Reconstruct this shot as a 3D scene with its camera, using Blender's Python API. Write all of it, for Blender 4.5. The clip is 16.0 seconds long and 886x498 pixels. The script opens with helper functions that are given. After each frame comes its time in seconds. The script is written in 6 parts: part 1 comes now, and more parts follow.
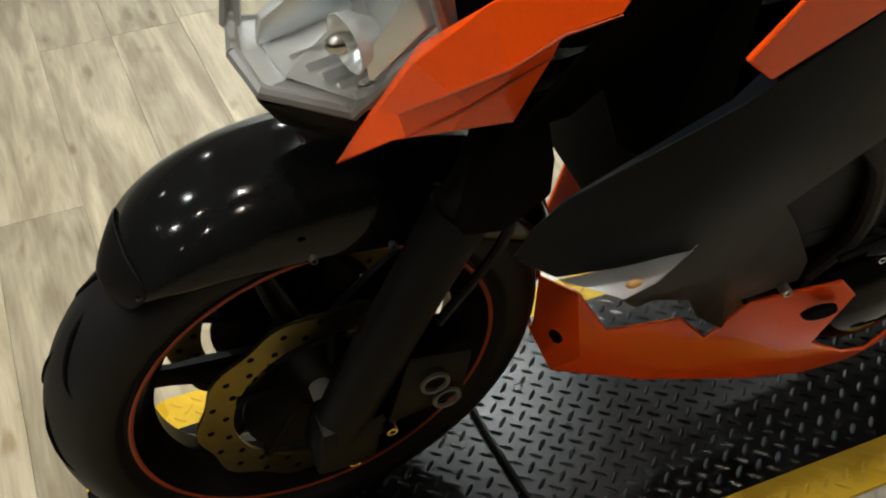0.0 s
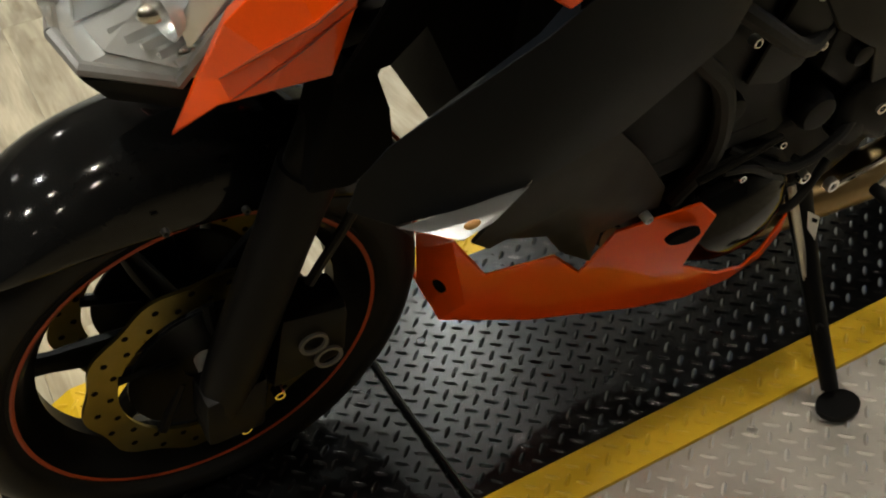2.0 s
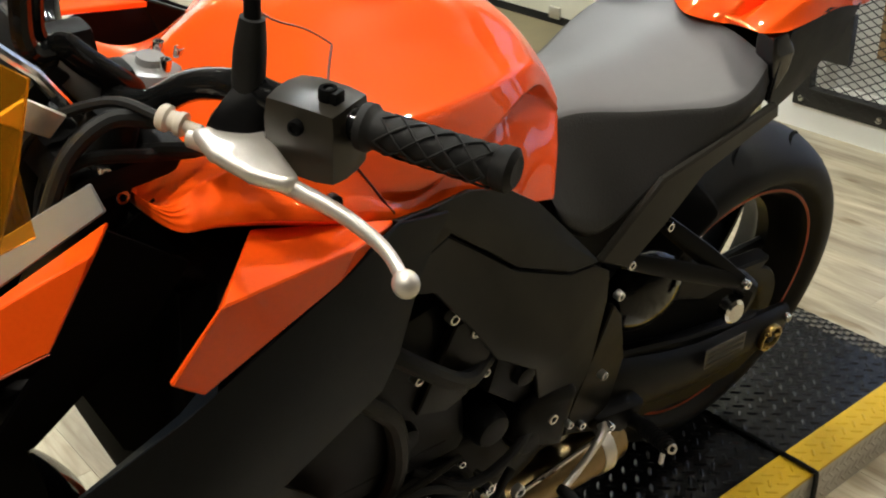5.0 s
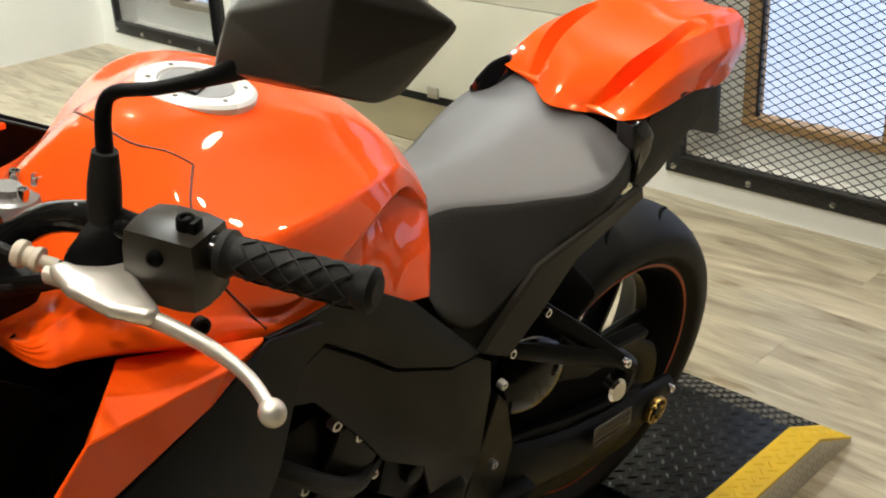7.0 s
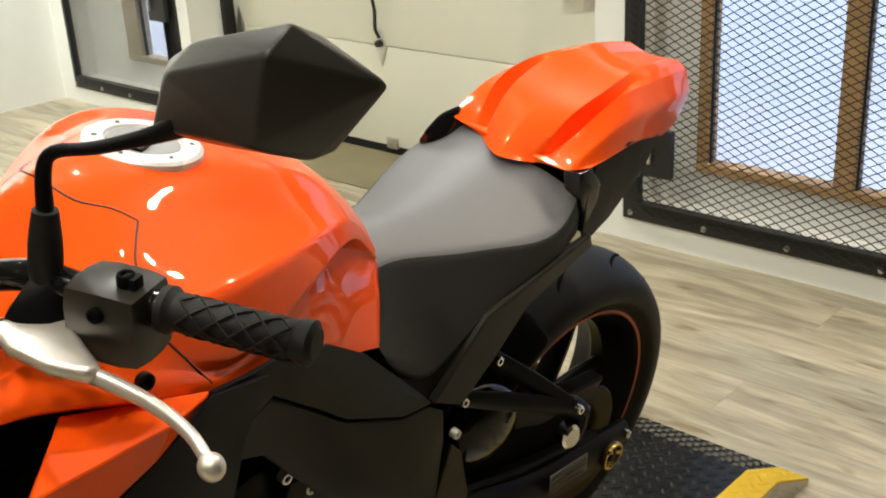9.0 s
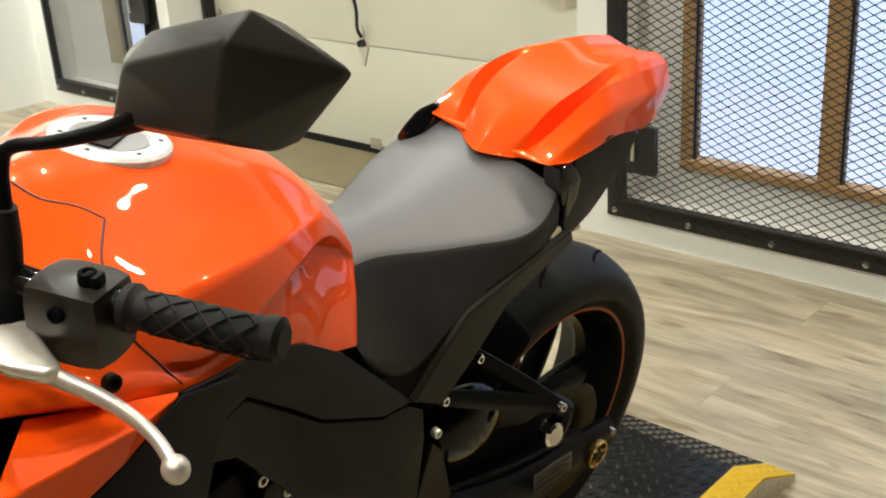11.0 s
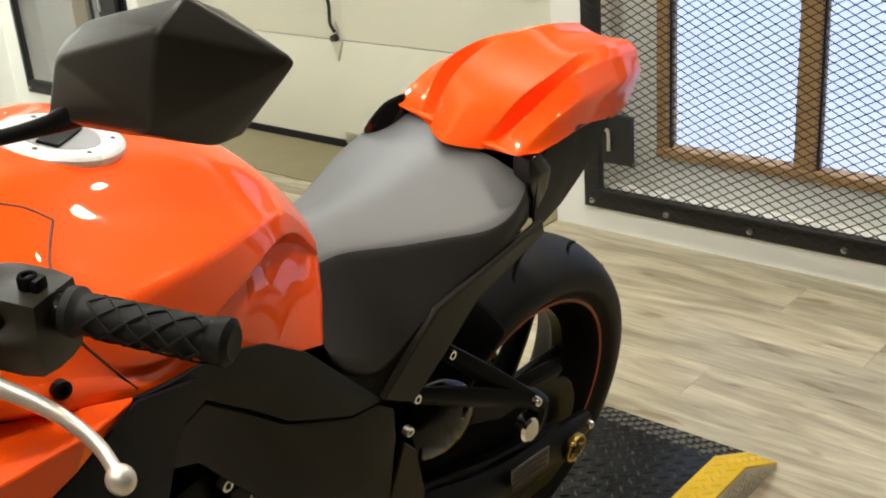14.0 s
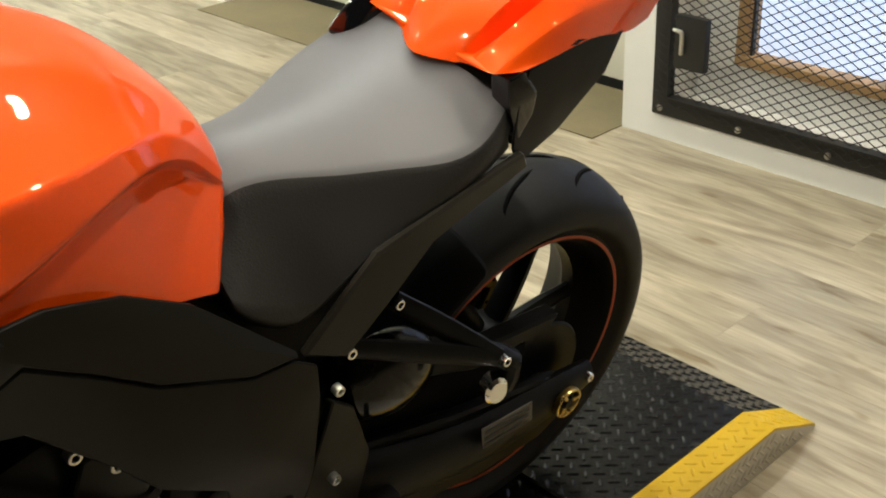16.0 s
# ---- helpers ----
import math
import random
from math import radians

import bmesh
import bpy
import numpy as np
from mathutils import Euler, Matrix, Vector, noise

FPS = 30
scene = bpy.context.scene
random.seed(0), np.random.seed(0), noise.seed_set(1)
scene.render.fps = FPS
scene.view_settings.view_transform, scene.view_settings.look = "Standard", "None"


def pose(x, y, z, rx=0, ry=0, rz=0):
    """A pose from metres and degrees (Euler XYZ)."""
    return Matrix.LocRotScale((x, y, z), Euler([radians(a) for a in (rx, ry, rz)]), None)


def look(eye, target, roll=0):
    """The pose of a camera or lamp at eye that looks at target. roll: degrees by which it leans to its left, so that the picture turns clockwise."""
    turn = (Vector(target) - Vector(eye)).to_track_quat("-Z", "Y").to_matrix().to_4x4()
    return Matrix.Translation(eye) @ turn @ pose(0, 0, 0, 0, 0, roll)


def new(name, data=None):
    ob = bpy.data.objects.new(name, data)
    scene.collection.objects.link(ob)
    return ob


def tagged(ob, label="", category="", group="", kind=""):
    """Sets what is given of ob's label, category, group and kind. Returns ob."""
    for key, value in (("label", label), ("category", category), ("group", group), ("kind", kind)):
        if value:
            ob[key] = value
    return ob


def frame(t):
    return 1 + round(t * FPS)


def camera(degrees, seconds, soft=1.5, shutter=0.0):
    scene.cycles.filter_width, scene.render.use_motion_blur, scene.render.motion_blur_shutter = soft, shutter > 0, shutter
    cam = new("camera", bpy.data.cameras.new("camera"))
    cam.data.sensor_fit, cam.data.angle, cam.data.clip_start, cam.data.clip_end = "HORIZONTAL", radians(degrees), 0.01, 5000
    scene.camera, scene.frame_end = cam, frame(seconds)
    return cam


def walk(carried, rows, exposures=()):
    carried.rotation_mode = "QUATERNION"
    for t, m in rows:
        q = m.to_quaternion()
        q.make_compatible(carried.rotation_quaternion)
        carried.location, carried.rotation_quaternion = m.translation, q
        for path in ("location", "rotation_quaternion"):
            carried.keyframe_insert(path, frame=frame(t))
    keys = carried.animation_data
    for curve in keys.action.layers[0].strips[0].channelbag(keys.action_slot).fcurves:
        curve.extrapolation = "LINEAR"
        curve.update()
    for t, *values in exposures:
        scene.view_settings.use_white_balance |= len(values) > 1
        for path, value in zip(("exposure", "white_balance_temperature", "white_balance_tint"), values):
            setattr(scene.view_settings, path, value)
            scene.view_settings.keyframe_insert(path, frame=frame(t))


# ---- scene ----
cam = camera(43.0, 16.0, soft=2.0)
PATH = [
    (0, (1.723, -0.426, 1.266), (0.237, 0.145, 0.054), -3.0),
    (0.5, (1.733, -0.404, 1.27), (0.207, 0.053, 0.061), -5.6),
    (1, (1.749, -0.389, 1.275), (0.224, 0.048, 0.056), -8.2),
    (1.5, (1.766, -0.381, 1.262), (0.271, 0.075, 0.015), -7.1),
    (2, (1.775, -0.343, 1.256), (0.357, 0.276, -0.012), -7.0),
    (2.5, (1.79, -0.292, 1.249), (0.46, 0.517, -0.007), -5.8),
    (3, (1.802, -0.263, 1.253), (0.534, 0.717, 0.057), -3.8),
    (3.5, (1.81, -0.252, 1.259), (0.551, 0.784, 0.1), -3.7),
    (4, (1.814, -0.248, 1.281), (0.487, 0.801, 0.214), -1.8),
    (4.5, (1.819, -0.232, 1.327), (0.44, 0.834, 0.346), -3.3),
    (5, (1.81, -0.236, 1.35), (0.424, 0.863, 0.415), -2.1),
    (7.5, (1.828, -0.207, 1.381), (0.55, 1.106, 0.58), -3.4),
    (8, (1.835, -0.204, 1.383), (0.565, 1.133, 0.61), -3.2),
    (8.5, (1.837, -0.212, 1.39), (0.533, 1.11, 0.645), -3.4),
    (9, (1.844, -0.208, 1.387), (0.566, 1.135, 0.636), -3.2),
    (11.5, (1.838, -0.184, 1.372), (0.578, 1.175, 0.619), -3.6),
    (12, (1.834, -0.18, 1.37), (0.579, 1.173, 0.601), -3.8),
    (12.5, (1.834, -0.179, 1.367), (0.575, 1.167, 0.59), -4.3),
    (13, (1.833, -0.177, 1.367), (0.553, 1.159, 0.608), -4.3),
    (13.5, (1.834, -0.17, 1.368), (0.556, 1.169, 0.61), -4.7),
    (14, (1.837, -0.158, 1.362), (0.6, 1.216, 0.601), -4.5),
    (14.5, (1.841, -0.164, 1.382), (0.616, 1.239, 0.653), -5.1),
    (15, (1.832, -0.199, 1.396), (0.594, 1.207, 0.695), -4.4),
    (15.5, (1.815, -0.115, 1.34), (0.661, 1.253, 0.446), -4.9),
    (16, (1.802, 0.116, 1.321), (0.492, 1.297, 0.378), -2.8),
]
walk(cam, [(t, look(eye, target, roll)) for t, eye, target, roll in PATH], ((0, -0.08, 5950, 10), (1.5, -0.10, 5950, 10), (2.2, -0.28, 6500, 10), (3.0, -0.28, 6800, 10), (4.2, -0.22, 6250, 10), (5.0, -0.02, 6050, 10), (8.0, 0.0, 6300, 10), (15.2, 0.03, 6200, 10), (16, 0.03, 6350, 10)))


# ---- light ----
world = bpy.data.worlds.new("world")
world.use_nodes = True
scene.world = world
wn = world.node_tree.nodes
sky = wn.new("ShaderNodeTexSky")
sky.sky_type, sky.sun_disc = "NISHITA", False
sky.sun_elevation, sky.sun_rotation = radians(25), radians(180)
wn["Background"].inputs["Strength"].default_value = 0.12
world.node_tree.links.new(sky.outputs[0], wn["Background"].inputs[0])

# heights and main lines of the place
P = 0.08            # top of the display stage
WALL_Y = 2.69       # face of the wall with the door and the windows
DOOR_Y = 2.93       # face of the sectional door
ROOM = (-3.6, 6.0, -6.5, WALL_Y, 2.7)
# Unseen spots: some inferred from highlights, front and near ones added to brighten.
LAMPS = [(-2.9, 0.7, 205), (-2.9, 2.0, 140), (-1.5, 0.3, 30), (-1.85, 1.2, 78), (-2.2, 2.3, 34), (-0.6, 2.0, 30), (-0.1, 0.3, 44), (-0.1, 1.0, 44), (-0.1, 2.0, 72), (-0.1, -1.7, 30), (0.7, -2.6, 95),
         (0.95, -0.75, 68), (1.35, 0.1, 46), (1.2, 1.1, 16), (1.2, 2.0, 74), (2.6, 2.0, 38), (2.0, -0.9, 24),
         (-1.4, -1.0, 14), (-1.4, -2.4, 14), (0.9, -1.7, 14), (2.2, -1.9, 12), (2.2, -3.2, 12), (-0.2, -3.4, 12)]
SPOTS = [q[:2] for q in LAMPS]
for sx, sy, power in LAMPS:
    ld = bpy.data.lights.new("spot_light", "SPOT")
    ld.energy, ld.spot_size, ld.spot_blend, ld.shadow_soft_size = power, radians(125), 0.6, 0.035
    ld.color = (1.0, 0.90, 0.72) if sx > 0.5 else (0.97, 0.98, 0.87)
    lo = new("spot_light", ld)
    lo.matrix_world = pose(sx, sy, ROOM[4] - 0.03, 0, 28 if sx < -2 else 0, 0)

# ---- materials ----
def mat(name, color, rough=0.5, metal=0.0, var=0.08, scale=8.0, bump=0.0, bscale=60.0, coat=0.0, rvar=0.1, spec=0.5, island=0.0):
    m = bpy.data.materials.new(name)
    m.use_nodes = True
    nt = m.node_tree
    b = nt.nodes["Principled BSDF"]
    b.inputs["Metallic"].default_value = metal
    b.inputs["Coat Weight"].default_value = coat
    b.inputs["Coat Roughness"].default_value = 0.02
    b.inputs["Specular IOR Level"].default_value = spec
    tc = nt.nodes.new("ShaderNodeTexCoord")
    n1 = nt.nodes.new("ShaderNodeTexNoise")
    n1.inputs["Scale"].default_value, n1.inputs["Detail"].default_value = scale, 6
    nt.links.new(tc.outputs["Object"], n1.inputs["Vector"])
    n2 = nt.nodes.new("ShaderNodeTexNoise")
    n2.inputs["Scale"].default_value, n2.inputs["Detail"].default_value = scale * 9, 4
    nt.links.new(tc.outputs["Object"], n2.inputs["Vector"])
    mixv = nt.nodes.new("ShaderNodeMath")
    mixv.operation = "MULTIPLY_ADD"
    mixv.inputs[1].default_value = 0.35
    nt.links.new(n2.outputs[0], mixv.inputs[0])
    nt.links.new(n1.outputs[0], mixv.inputs[2])
    ramp = nt.nodes.new("ShaderNodeMix")
    ramp.data_type = "RGBA"
    ramp.inputs[6].default_value = (*[c * (1 - var) for c in color], 1)
    ramp.inputs[7].default_value = (*[min(1, c * (1 + var)) for c in color], 1)
    nt.links.new(mixv.outputs[0], ramp.inputs[0])
    nt.links.new(ramp.outputs[2], b.inputs["Base Color"])
    rr = nt.nodes.new("ShaderNodeMapRange")
    rr.inputs[3].default_value, rr.inputs[4].default_value = max(0.02, rough - rvar), min(1, rough + rvar)
    nt.links.new(n1.outputs[0], rr.inputs[0])
    nt.links.new(rr.outputs[0], b.inputs["Roughness"])
    if bump:
        n3 = nt.nodes.new("ShaderNodeTexNoise")
        n3.inputs["Scale"].default_value, n3.inputs["Detail"].default_value = bscale, 4
        nt.links.new(tc.outputs["Object"], n3.inputs["Vector"])
        bp = nt.nodes.new("ShaderNodeBump")
        bp.inputs["Strength"].default_value, bp.inputs["Distance"].default_value = bump, 0.004
        nt.links.new(n3.outputs[0], bp.inputs["Height"])
        nt.links.new(bp.outputs[0], b.inputs["Normal"])
    return m


def glow(name, color, strength):
    m = bpy.data.materials.new(name)
    m.use_nodes = True
    b = m.node_tree.nodes["Principled BSDF"]
    b.inputs["Base Color"].default_value = (*color, 1)
    b.inputs["Emission Color"].default_value = (*color, 1)
    b.inputs["Emission Strength"].default_value = strength
    return m


def glass(name, color=(1, 1, 1), rough=0.02, ior=1.45):
    m = bpy.data.materials.new(name)
    m.use_nodes = True
    b = m.node_tree.nodes["Principled BSDF"]
    b.inputs["Base Color"].default_value = (*color, 1)
    b.inputs["Transmission Weight"].default_value = 1
    b.inputs["Roughness"].default_value = rough
    b.inputs["IOR"].default_value = ior
    return m


def plank_material():
    m = bpy.data.materials.new("vinyl_plank")
    m.use_nodes = True
    nt = m.node_tree
    b = nt.nodes["Principled BSDF"]
    tc, info = nt.nodes.new("ShaderNodeTexCoord"), nt.nodes.new("ShaderNodeObjectInfo")
    off = nt.nodes.new("ShaderNodeVectorMath")
    off.operation = "MULTIPLY_ADD"
    off.inputs[1].default_value = (37, 53, 11)
    nt.links.new(info.outputs["Random"], off.inputs[0])
    nt.links.new(tc.outputs["Object"], off.inputs[2])
    def streak(sx, sy, detail, dist):
        mp = nt.nodes.new("ShaderNodeMapping")
        mp.inputs["Scale"].default_value = (sx, sy, 1)
        nt.links.new(off.outputs[0], mp.inputs["Vector"])
        n = nt.nodes.new("ShaderNodeTexNoise")
        n.inputs["Scale"].default_value, n.inputs["Detail"].default_value, n.inputs["Distortion"].default_value = 1, detail, dist
        nt.links.new(mp.outputs[0], n.inputs["Vector"])
        return n
    big, fine, knots = streak(2.2, 14, 5, 1.2), streak(9, 120, 4, 0.4), streak(6, 22, 2, 0.0)
    r1 = nt.nodes.new("ShaderNodeValToRGB")
    e = r1.color_ramp.elements
    e[0].position, e[0].color = 0.33, (0.27, 0.225, 0.15, 1)
    e[1].position, e[1].color = 0.66, (0.52, 0.46, 0.335, 1)
    nt.links.new(big.outputs[0], r1.inputs[0])
    r2 = nt.nodes.new("ShaderNodeValToRGB")
    e = r2.color_ramp.elements
    e[0].position, e[0].color = 0.3, (0.80, 0.78, 0.74, 1)
    e[1].position, e[1].color = 0.6, (1, 1, 1, 1)
    nt.links.new(fine.outputs[0], r2.inputs[0])
    r3 = nt.nodes.new("ShaderNodeValToRGB")
    e = r3.color_ramp.elements
    e[0].position, e[0].color = 0.26, (0.62, 0.55, 0.44, 1)
    e[1].position, e[1].color = 0.36, (1, 1, 1, 1)
    nt.links.new(knots.outputs[0], r3.inputs[0])
    mul1, mul2, mul3 = [nt.nodes.new("ShaderNodeMix") for _ in range(3)]
    for q in (mul1, mul2, mul3):
        q.data_type, q.blend_type = "RGBA", "MULTIPLY"
        q.inputs[0].default_value = 1
    nt.links.new(r1.outputs[0], mul1.inputs[6])
    nt.links.new(r2.outputs[0], mul1.inputs[7])
    nt.links.new(mul1.outputs[2], mul2.inputs[6])
    nt.links.new(r3.outputs[0], mul2.inputs[7])
    tone = nt.nodes.new("ShaderNodeMapRange")
    tone.inputs[3].default_value, tone.inputs[4].default_value = 0.82, 1.12
    nt.links.new(info.outputs["Random"], tone.inputs[0])
    nt.links.new(mul2.outputs[2], mul3.inputs[6])
    nt.links.new(tone.outputs[0], mul3.inputs[7])
    nt.links.new(mul3.outputs[2], b.inputs["Base Color"])
    b.inputs["Roughness"].default_value = 0.34
    bp = nt.nodes.new("ShaderNodeBump")
    bp.inputs["Strength"].default_value, bp.inputs["Distance"].default_value = 0.15, 0.002
    nt.links.new(fine.outputs[0], bp.inputs["Height"])
    nt.links.new(bp.outputs[0], b.inputs["Normal"])
    return m


M_WALL = mat("painted_wall", (0.83, 0.825, 0.78), 0.6, var=0.03, scale=3, bump=0.08, bscale=180)
M_DARKWALL = mat("dark_unseen_wall", (0.07, 0.07, 0.072), 0.7, var=0.05, scale=3)
M_CEIL = mat("dark_ceiling_paint", (0.20, 0.175, 0.165), 0.8, var=0.03, scale=3)
M_DOOR = mat("door_panel_paint", (0.74, 0.72, 0.60), 0.5, var=0.03, scale=3, bump=0.05, bscale=250)
M_PLANK = plank_material()
M_SUB = mat("subfloor", (0.10, 0.08, 0.05), 0.9)
M_BLACKSTEEL = mat("black_painted_steel", (0.010, 0.010, 0.010), 0.42, 0.0, var=0.3, scale=30)
M_MESH = mat("dark_expanded_steel", (0.03, 0.03, 0.032), 0.45, 0.4, var=0.3, scale=40)
M_WOOD = mat("varnished_wood", (0.38, 0.23, 0.10), 0.5, var=0.35, scale=14, bump=0.1)
M_PALEWOOD = mat("pale_wood", (0.46, 0.40, 0.30), 0.5, var=0.2, scale=14, bump=0.1)
M_SILL = mat("brown_floor_board", (0.17, 0.140, 0.075), 0.6, var=0.3, scale=6, bump=0.1)
M_TREAD = mat("black_tread_plate", (0.0045, 0.0045, 0.0048), 0.25, 0.0, var=0.35, scale=12, rvar=0.07, spec=0.30)
M_YELLOW = mat("yellow_safety_paint", (0.56, 0.36, 0.010), 0.45, var=0.2, scale=16, rvar=0.12, spec=0.35)
M_ALU = mat("tread_aluminium", (0.50, 0.475, 0.43), 0.47, 0.85, var=0.2, scale=9, rvar=0.14)
M_ZINC = mat("zinc_plated_steel", (0.62, 0.61, 0.58), 0.32, 1.0, var=0.15, scale=60)
M_RUBBER = mat("black_rubber", (0.008, 0.008, 0.008), 0.58, var=0.25, scale=30, bump=0.1, bscale=200, rvar=0.08, spec=0.25)
M_TYRE = mat("tyre_rubber", (0.010, 0.010, 0.0105), 0.55, var=0.2, scale=18, bump=0.08, bscale=300, rvar=0.1, spec=0.2)
M_ORANGE = mat("candy_orange_paint", (0.95, 0.094, 0.003), 0.36, 0.05, var=0.05, scale=300, coat=0.8, rvar=0.04, spec=0.05)
M_GLOSS = mat("gloss_black_plastic", (0.006, 0.0062, 0.0064), 0.09, var=0.2, scale=20, rvar=0.02, spec=0.24)
M_PIANO = mat("piano_black_plastic", (0.006, 0.0065, 0.008), 0.08, var=0.2, scale=20, coat=0.6, rvar=0.02, spec=0.5)
M_SATIN = mat("satin_black_plastic", (0.0040, 0.0040, 0.0042), 0.42, var=0.25, scale=25, bump=0.05, bscale=500, spec=0.10)
M_SHROUD = mat("dark_grey_plastic", (0.0060, 0.0076, 0.0105), 0.40, var=0.12, scale=25, bump=0.05, bscale=500, spec=0.07)
M_COVER = mat("olive_black_engine_cover", (0.0055, 0.0050, 0.0033), 0.42, 0.0, var=0.15, scale=20, spec=0.06)
M_FRAME = mat("black_frame_paint", (0.0075, 0.0070, 0.0053), 0.40, 0.0, var=0.15, scale=20, spec=0.10)
M_TRIM = mat("satin_trim_plastic", (0.016, 0.0145, 0.011), 0.38, var=0.15, scale=20, spec=0.2)
M_SEAT = mat("grey_vinyl", (0.092, 0.092, 0.099), 0.52, var=0.12, scale=12, bump=0.05, bscale=620, rvar=0.05, spec=0.75)
M_SEATSIDE = mat("black_vinyl", (0.016, 0.0155, 0.015), 0.5, var=0.12, scale=12, bump=0.2, bscale=420, rvar=0.05, spec=0.35)
M_MIRROR = mat("matt_grey_black_plastic", (0.024, 0.0225, 0.020), 0.34, var=0.12, scale=25, bump=0.06, bscale=500, spec=0.4)
M_CHROME = mat("polished_metal", (0.78, 0.77, 0.74), 0.14, 1.0, var=0.08, scale=40)
M_CASTALU = mat("cast_aluminium", (0.78, 0.74, 0.68), 0.36, 0.75, var=0.12, scale=50)
M_BRONZE = mat("heat_tinted_steel", (0.24, 0.17, 0.085), 0.32, 1.0, var=0.35, scale=14)
M_DISC = mat("brake_steel", (0.19, 0.16, 0.055), 0.32, 1.0, var=0.25, scale=40)
M_GOLD = mat("gold_anodised", (0.50, 0.35, 0.11), 0.3, 1.0, var=0.1, scale=60)
M_BEZEL = mat("grey_bezel_plastic", (0.20, 0.20, 0.20), 0.3, var=0.1)
M_SWITCH = mat("worn_switch_plastic", (0.018, 0.0155, 0.011), 0.34, var=0.25, scale=30, spec=0.35)
def clear_plastic(name):
    m = bpy.data.materials.new(name)
    m.use_nodes = True
    nt = m.node_tree
    out = nt.nodes["Material Output"]
    tr, gl, mx_, fr = nt.nodes.new("ShaderNodeBsdfTransparent"), nt.nodes.new("ShaderNodeBsdfGlossy"), nt.nodes.new("ShaderNodeMixShader"), nt.nodes.new("ShaderNodeLayerWeight")
    pw, ad = nt.nodes.new("ShaderNodeMath"), nt.nodes.new("ShaderNodeMath")
    tr.inputs[0].default_value = (0.97, 0.97, 0.96, 1)
    gl.inputs["Roughness"].default_value = 0.03
    pw.operation, ad.operation = "POWER", "MULTIPLY_ADD"
    pw.inputs[1].default_value, ad.inputs[1].default_value, ad.inputs[2].default_value = 4.5, 0.7, 0.03
    nt.links.new(fr.outputs["Facing"], pw.inputs[0])
    nt.links.new(pw.outputs[0], ad.inputs[0])
    nt.links.new(ad.outputs[0], mx_.inputs[0])
    nt.links.new(tr.outputs[0], mx_.inputs[1])
    nt.links.new(gl.outputs[0], mx_.inputs[2])
    nt.links.new(mx_.outputs[0], out.inputs[0])
    return m


M_LENS = clear_plastic("clear_lens")
M_AMBERSCREEN = glass("amber_screen", (1.0, 0.46, 0.02), 0.05, 1.3)
M_AMBERSCREEN.node_tree.nodes["Principled BSDF"].inputs["Transmission Weight"].default_value = 0.93
M_REFLECTOR = mat("lamp_reflector", (0.86, 0.90, 0.96), 0.18, 0.65, var=0.08, scale=20)
M_PANE = glass("window_glass", (1, 1, 1), 0.0)
M_SKYCARD = glow("overcast_daylight", (0.68, 0.79, 1.0), 0.95)
M_SPOT = glow("spot_lens", (1.0, 0.88, 0.68), 60)


from mathutils.bvhtree import BVHTree

# ---- building helpers ----
def link(name, bm, material, smooth=True, angle=35):
    me = bpy.data.meshes.new(name)
    bmesh.ops.recalc_face_normals(bm, faces=bm.faces[:])
    if smooth:
        for f in bm.faces:
            f.smooth = True
        for e in bm.edges:
            if len(e.link_faces) == 2 and e.calc_face_angle(0) > radians(angle):
                e.smooth = False
    bm.to_mesh(me)
    bm.free()
    for mm in (material if isinstance(material, (list, tuple)) else [material]):
        me.materials.append(mm)
    return new(name, me)


def part(name, bm, material, parent, label="", smooth=True, angle=35):
    ob = link(name, bm, material, smooth, angle)
    ob.parent = parent
    if label:
        tagged(ob, label)
    return ob


def struct(ob, label, category):
    return tagged(ob, label, category, kind="structure")


def add_box(bm, x0, x1, y0, y1, z0, z1, bevel=0.0, m=None):
    r = bmesh.ops.create_cube(bm, size=1)
    vs = r["verts"]
    bmesh.ops.scale(bm, vec=(x1 - x0, y1 - y0, z1 - z0), verts=vs)
    bmesh.ops.translate(bm, vec=((x0 + x1) / 2, (y0 + y1) / 2, (z0 + z1) / 2), verts=vs)
    if bevel:
        es = list({e for v in vs for e in v.link_edges})
        r = bmesh.ops.bevel(bm, geom=es, offset=bevel, segments=2, affect="EDGES", profile=0.7)
        vs = list({v for f in r["faces"] for v in f.verts} | {v for v in vs if v.is_valid})
    if m is not None:
        bmesh.ops.transform(bm, matrix=m, verts=vs)
    return vs


def box_bm(*a, **k):
    bm = bmesh.new()
    add_box(bm, *a, **k)
    return bm


def frame_of(d):
    d = Vector(d).normalized()
    a = Vector((0, 0, 1)) if abs(d.z) < 0.9 else Vector((1, 0, 0))
    u = d.cross(a).normalized()
    return u, d.cross(u)


def smooth_path(pts, n):
    pts = [Vector(p) for p in pts]
    if n <= 1 or len(pts) < 3:
        return pts
    ext = [pts[0] * 2 - pts[1]] + pts + [pts[-1] * 2 - pts[-2]]
    out = []
    for i in range(1, len(ext) - 2):
        p0, p1, p2, p3 = ext[i - 1:i + 3]
        for k in range(n):
            t = k / n
            out.append(0.5 * (2 * p1 + (p2 - p0) * t + (2 * p0 - 5 * p1 + 4 * p2 - p3) * t * t + (3 * p1 - p0 - 3 * p2 + p3) * t ** 3))
    return out + [pts[-1]]


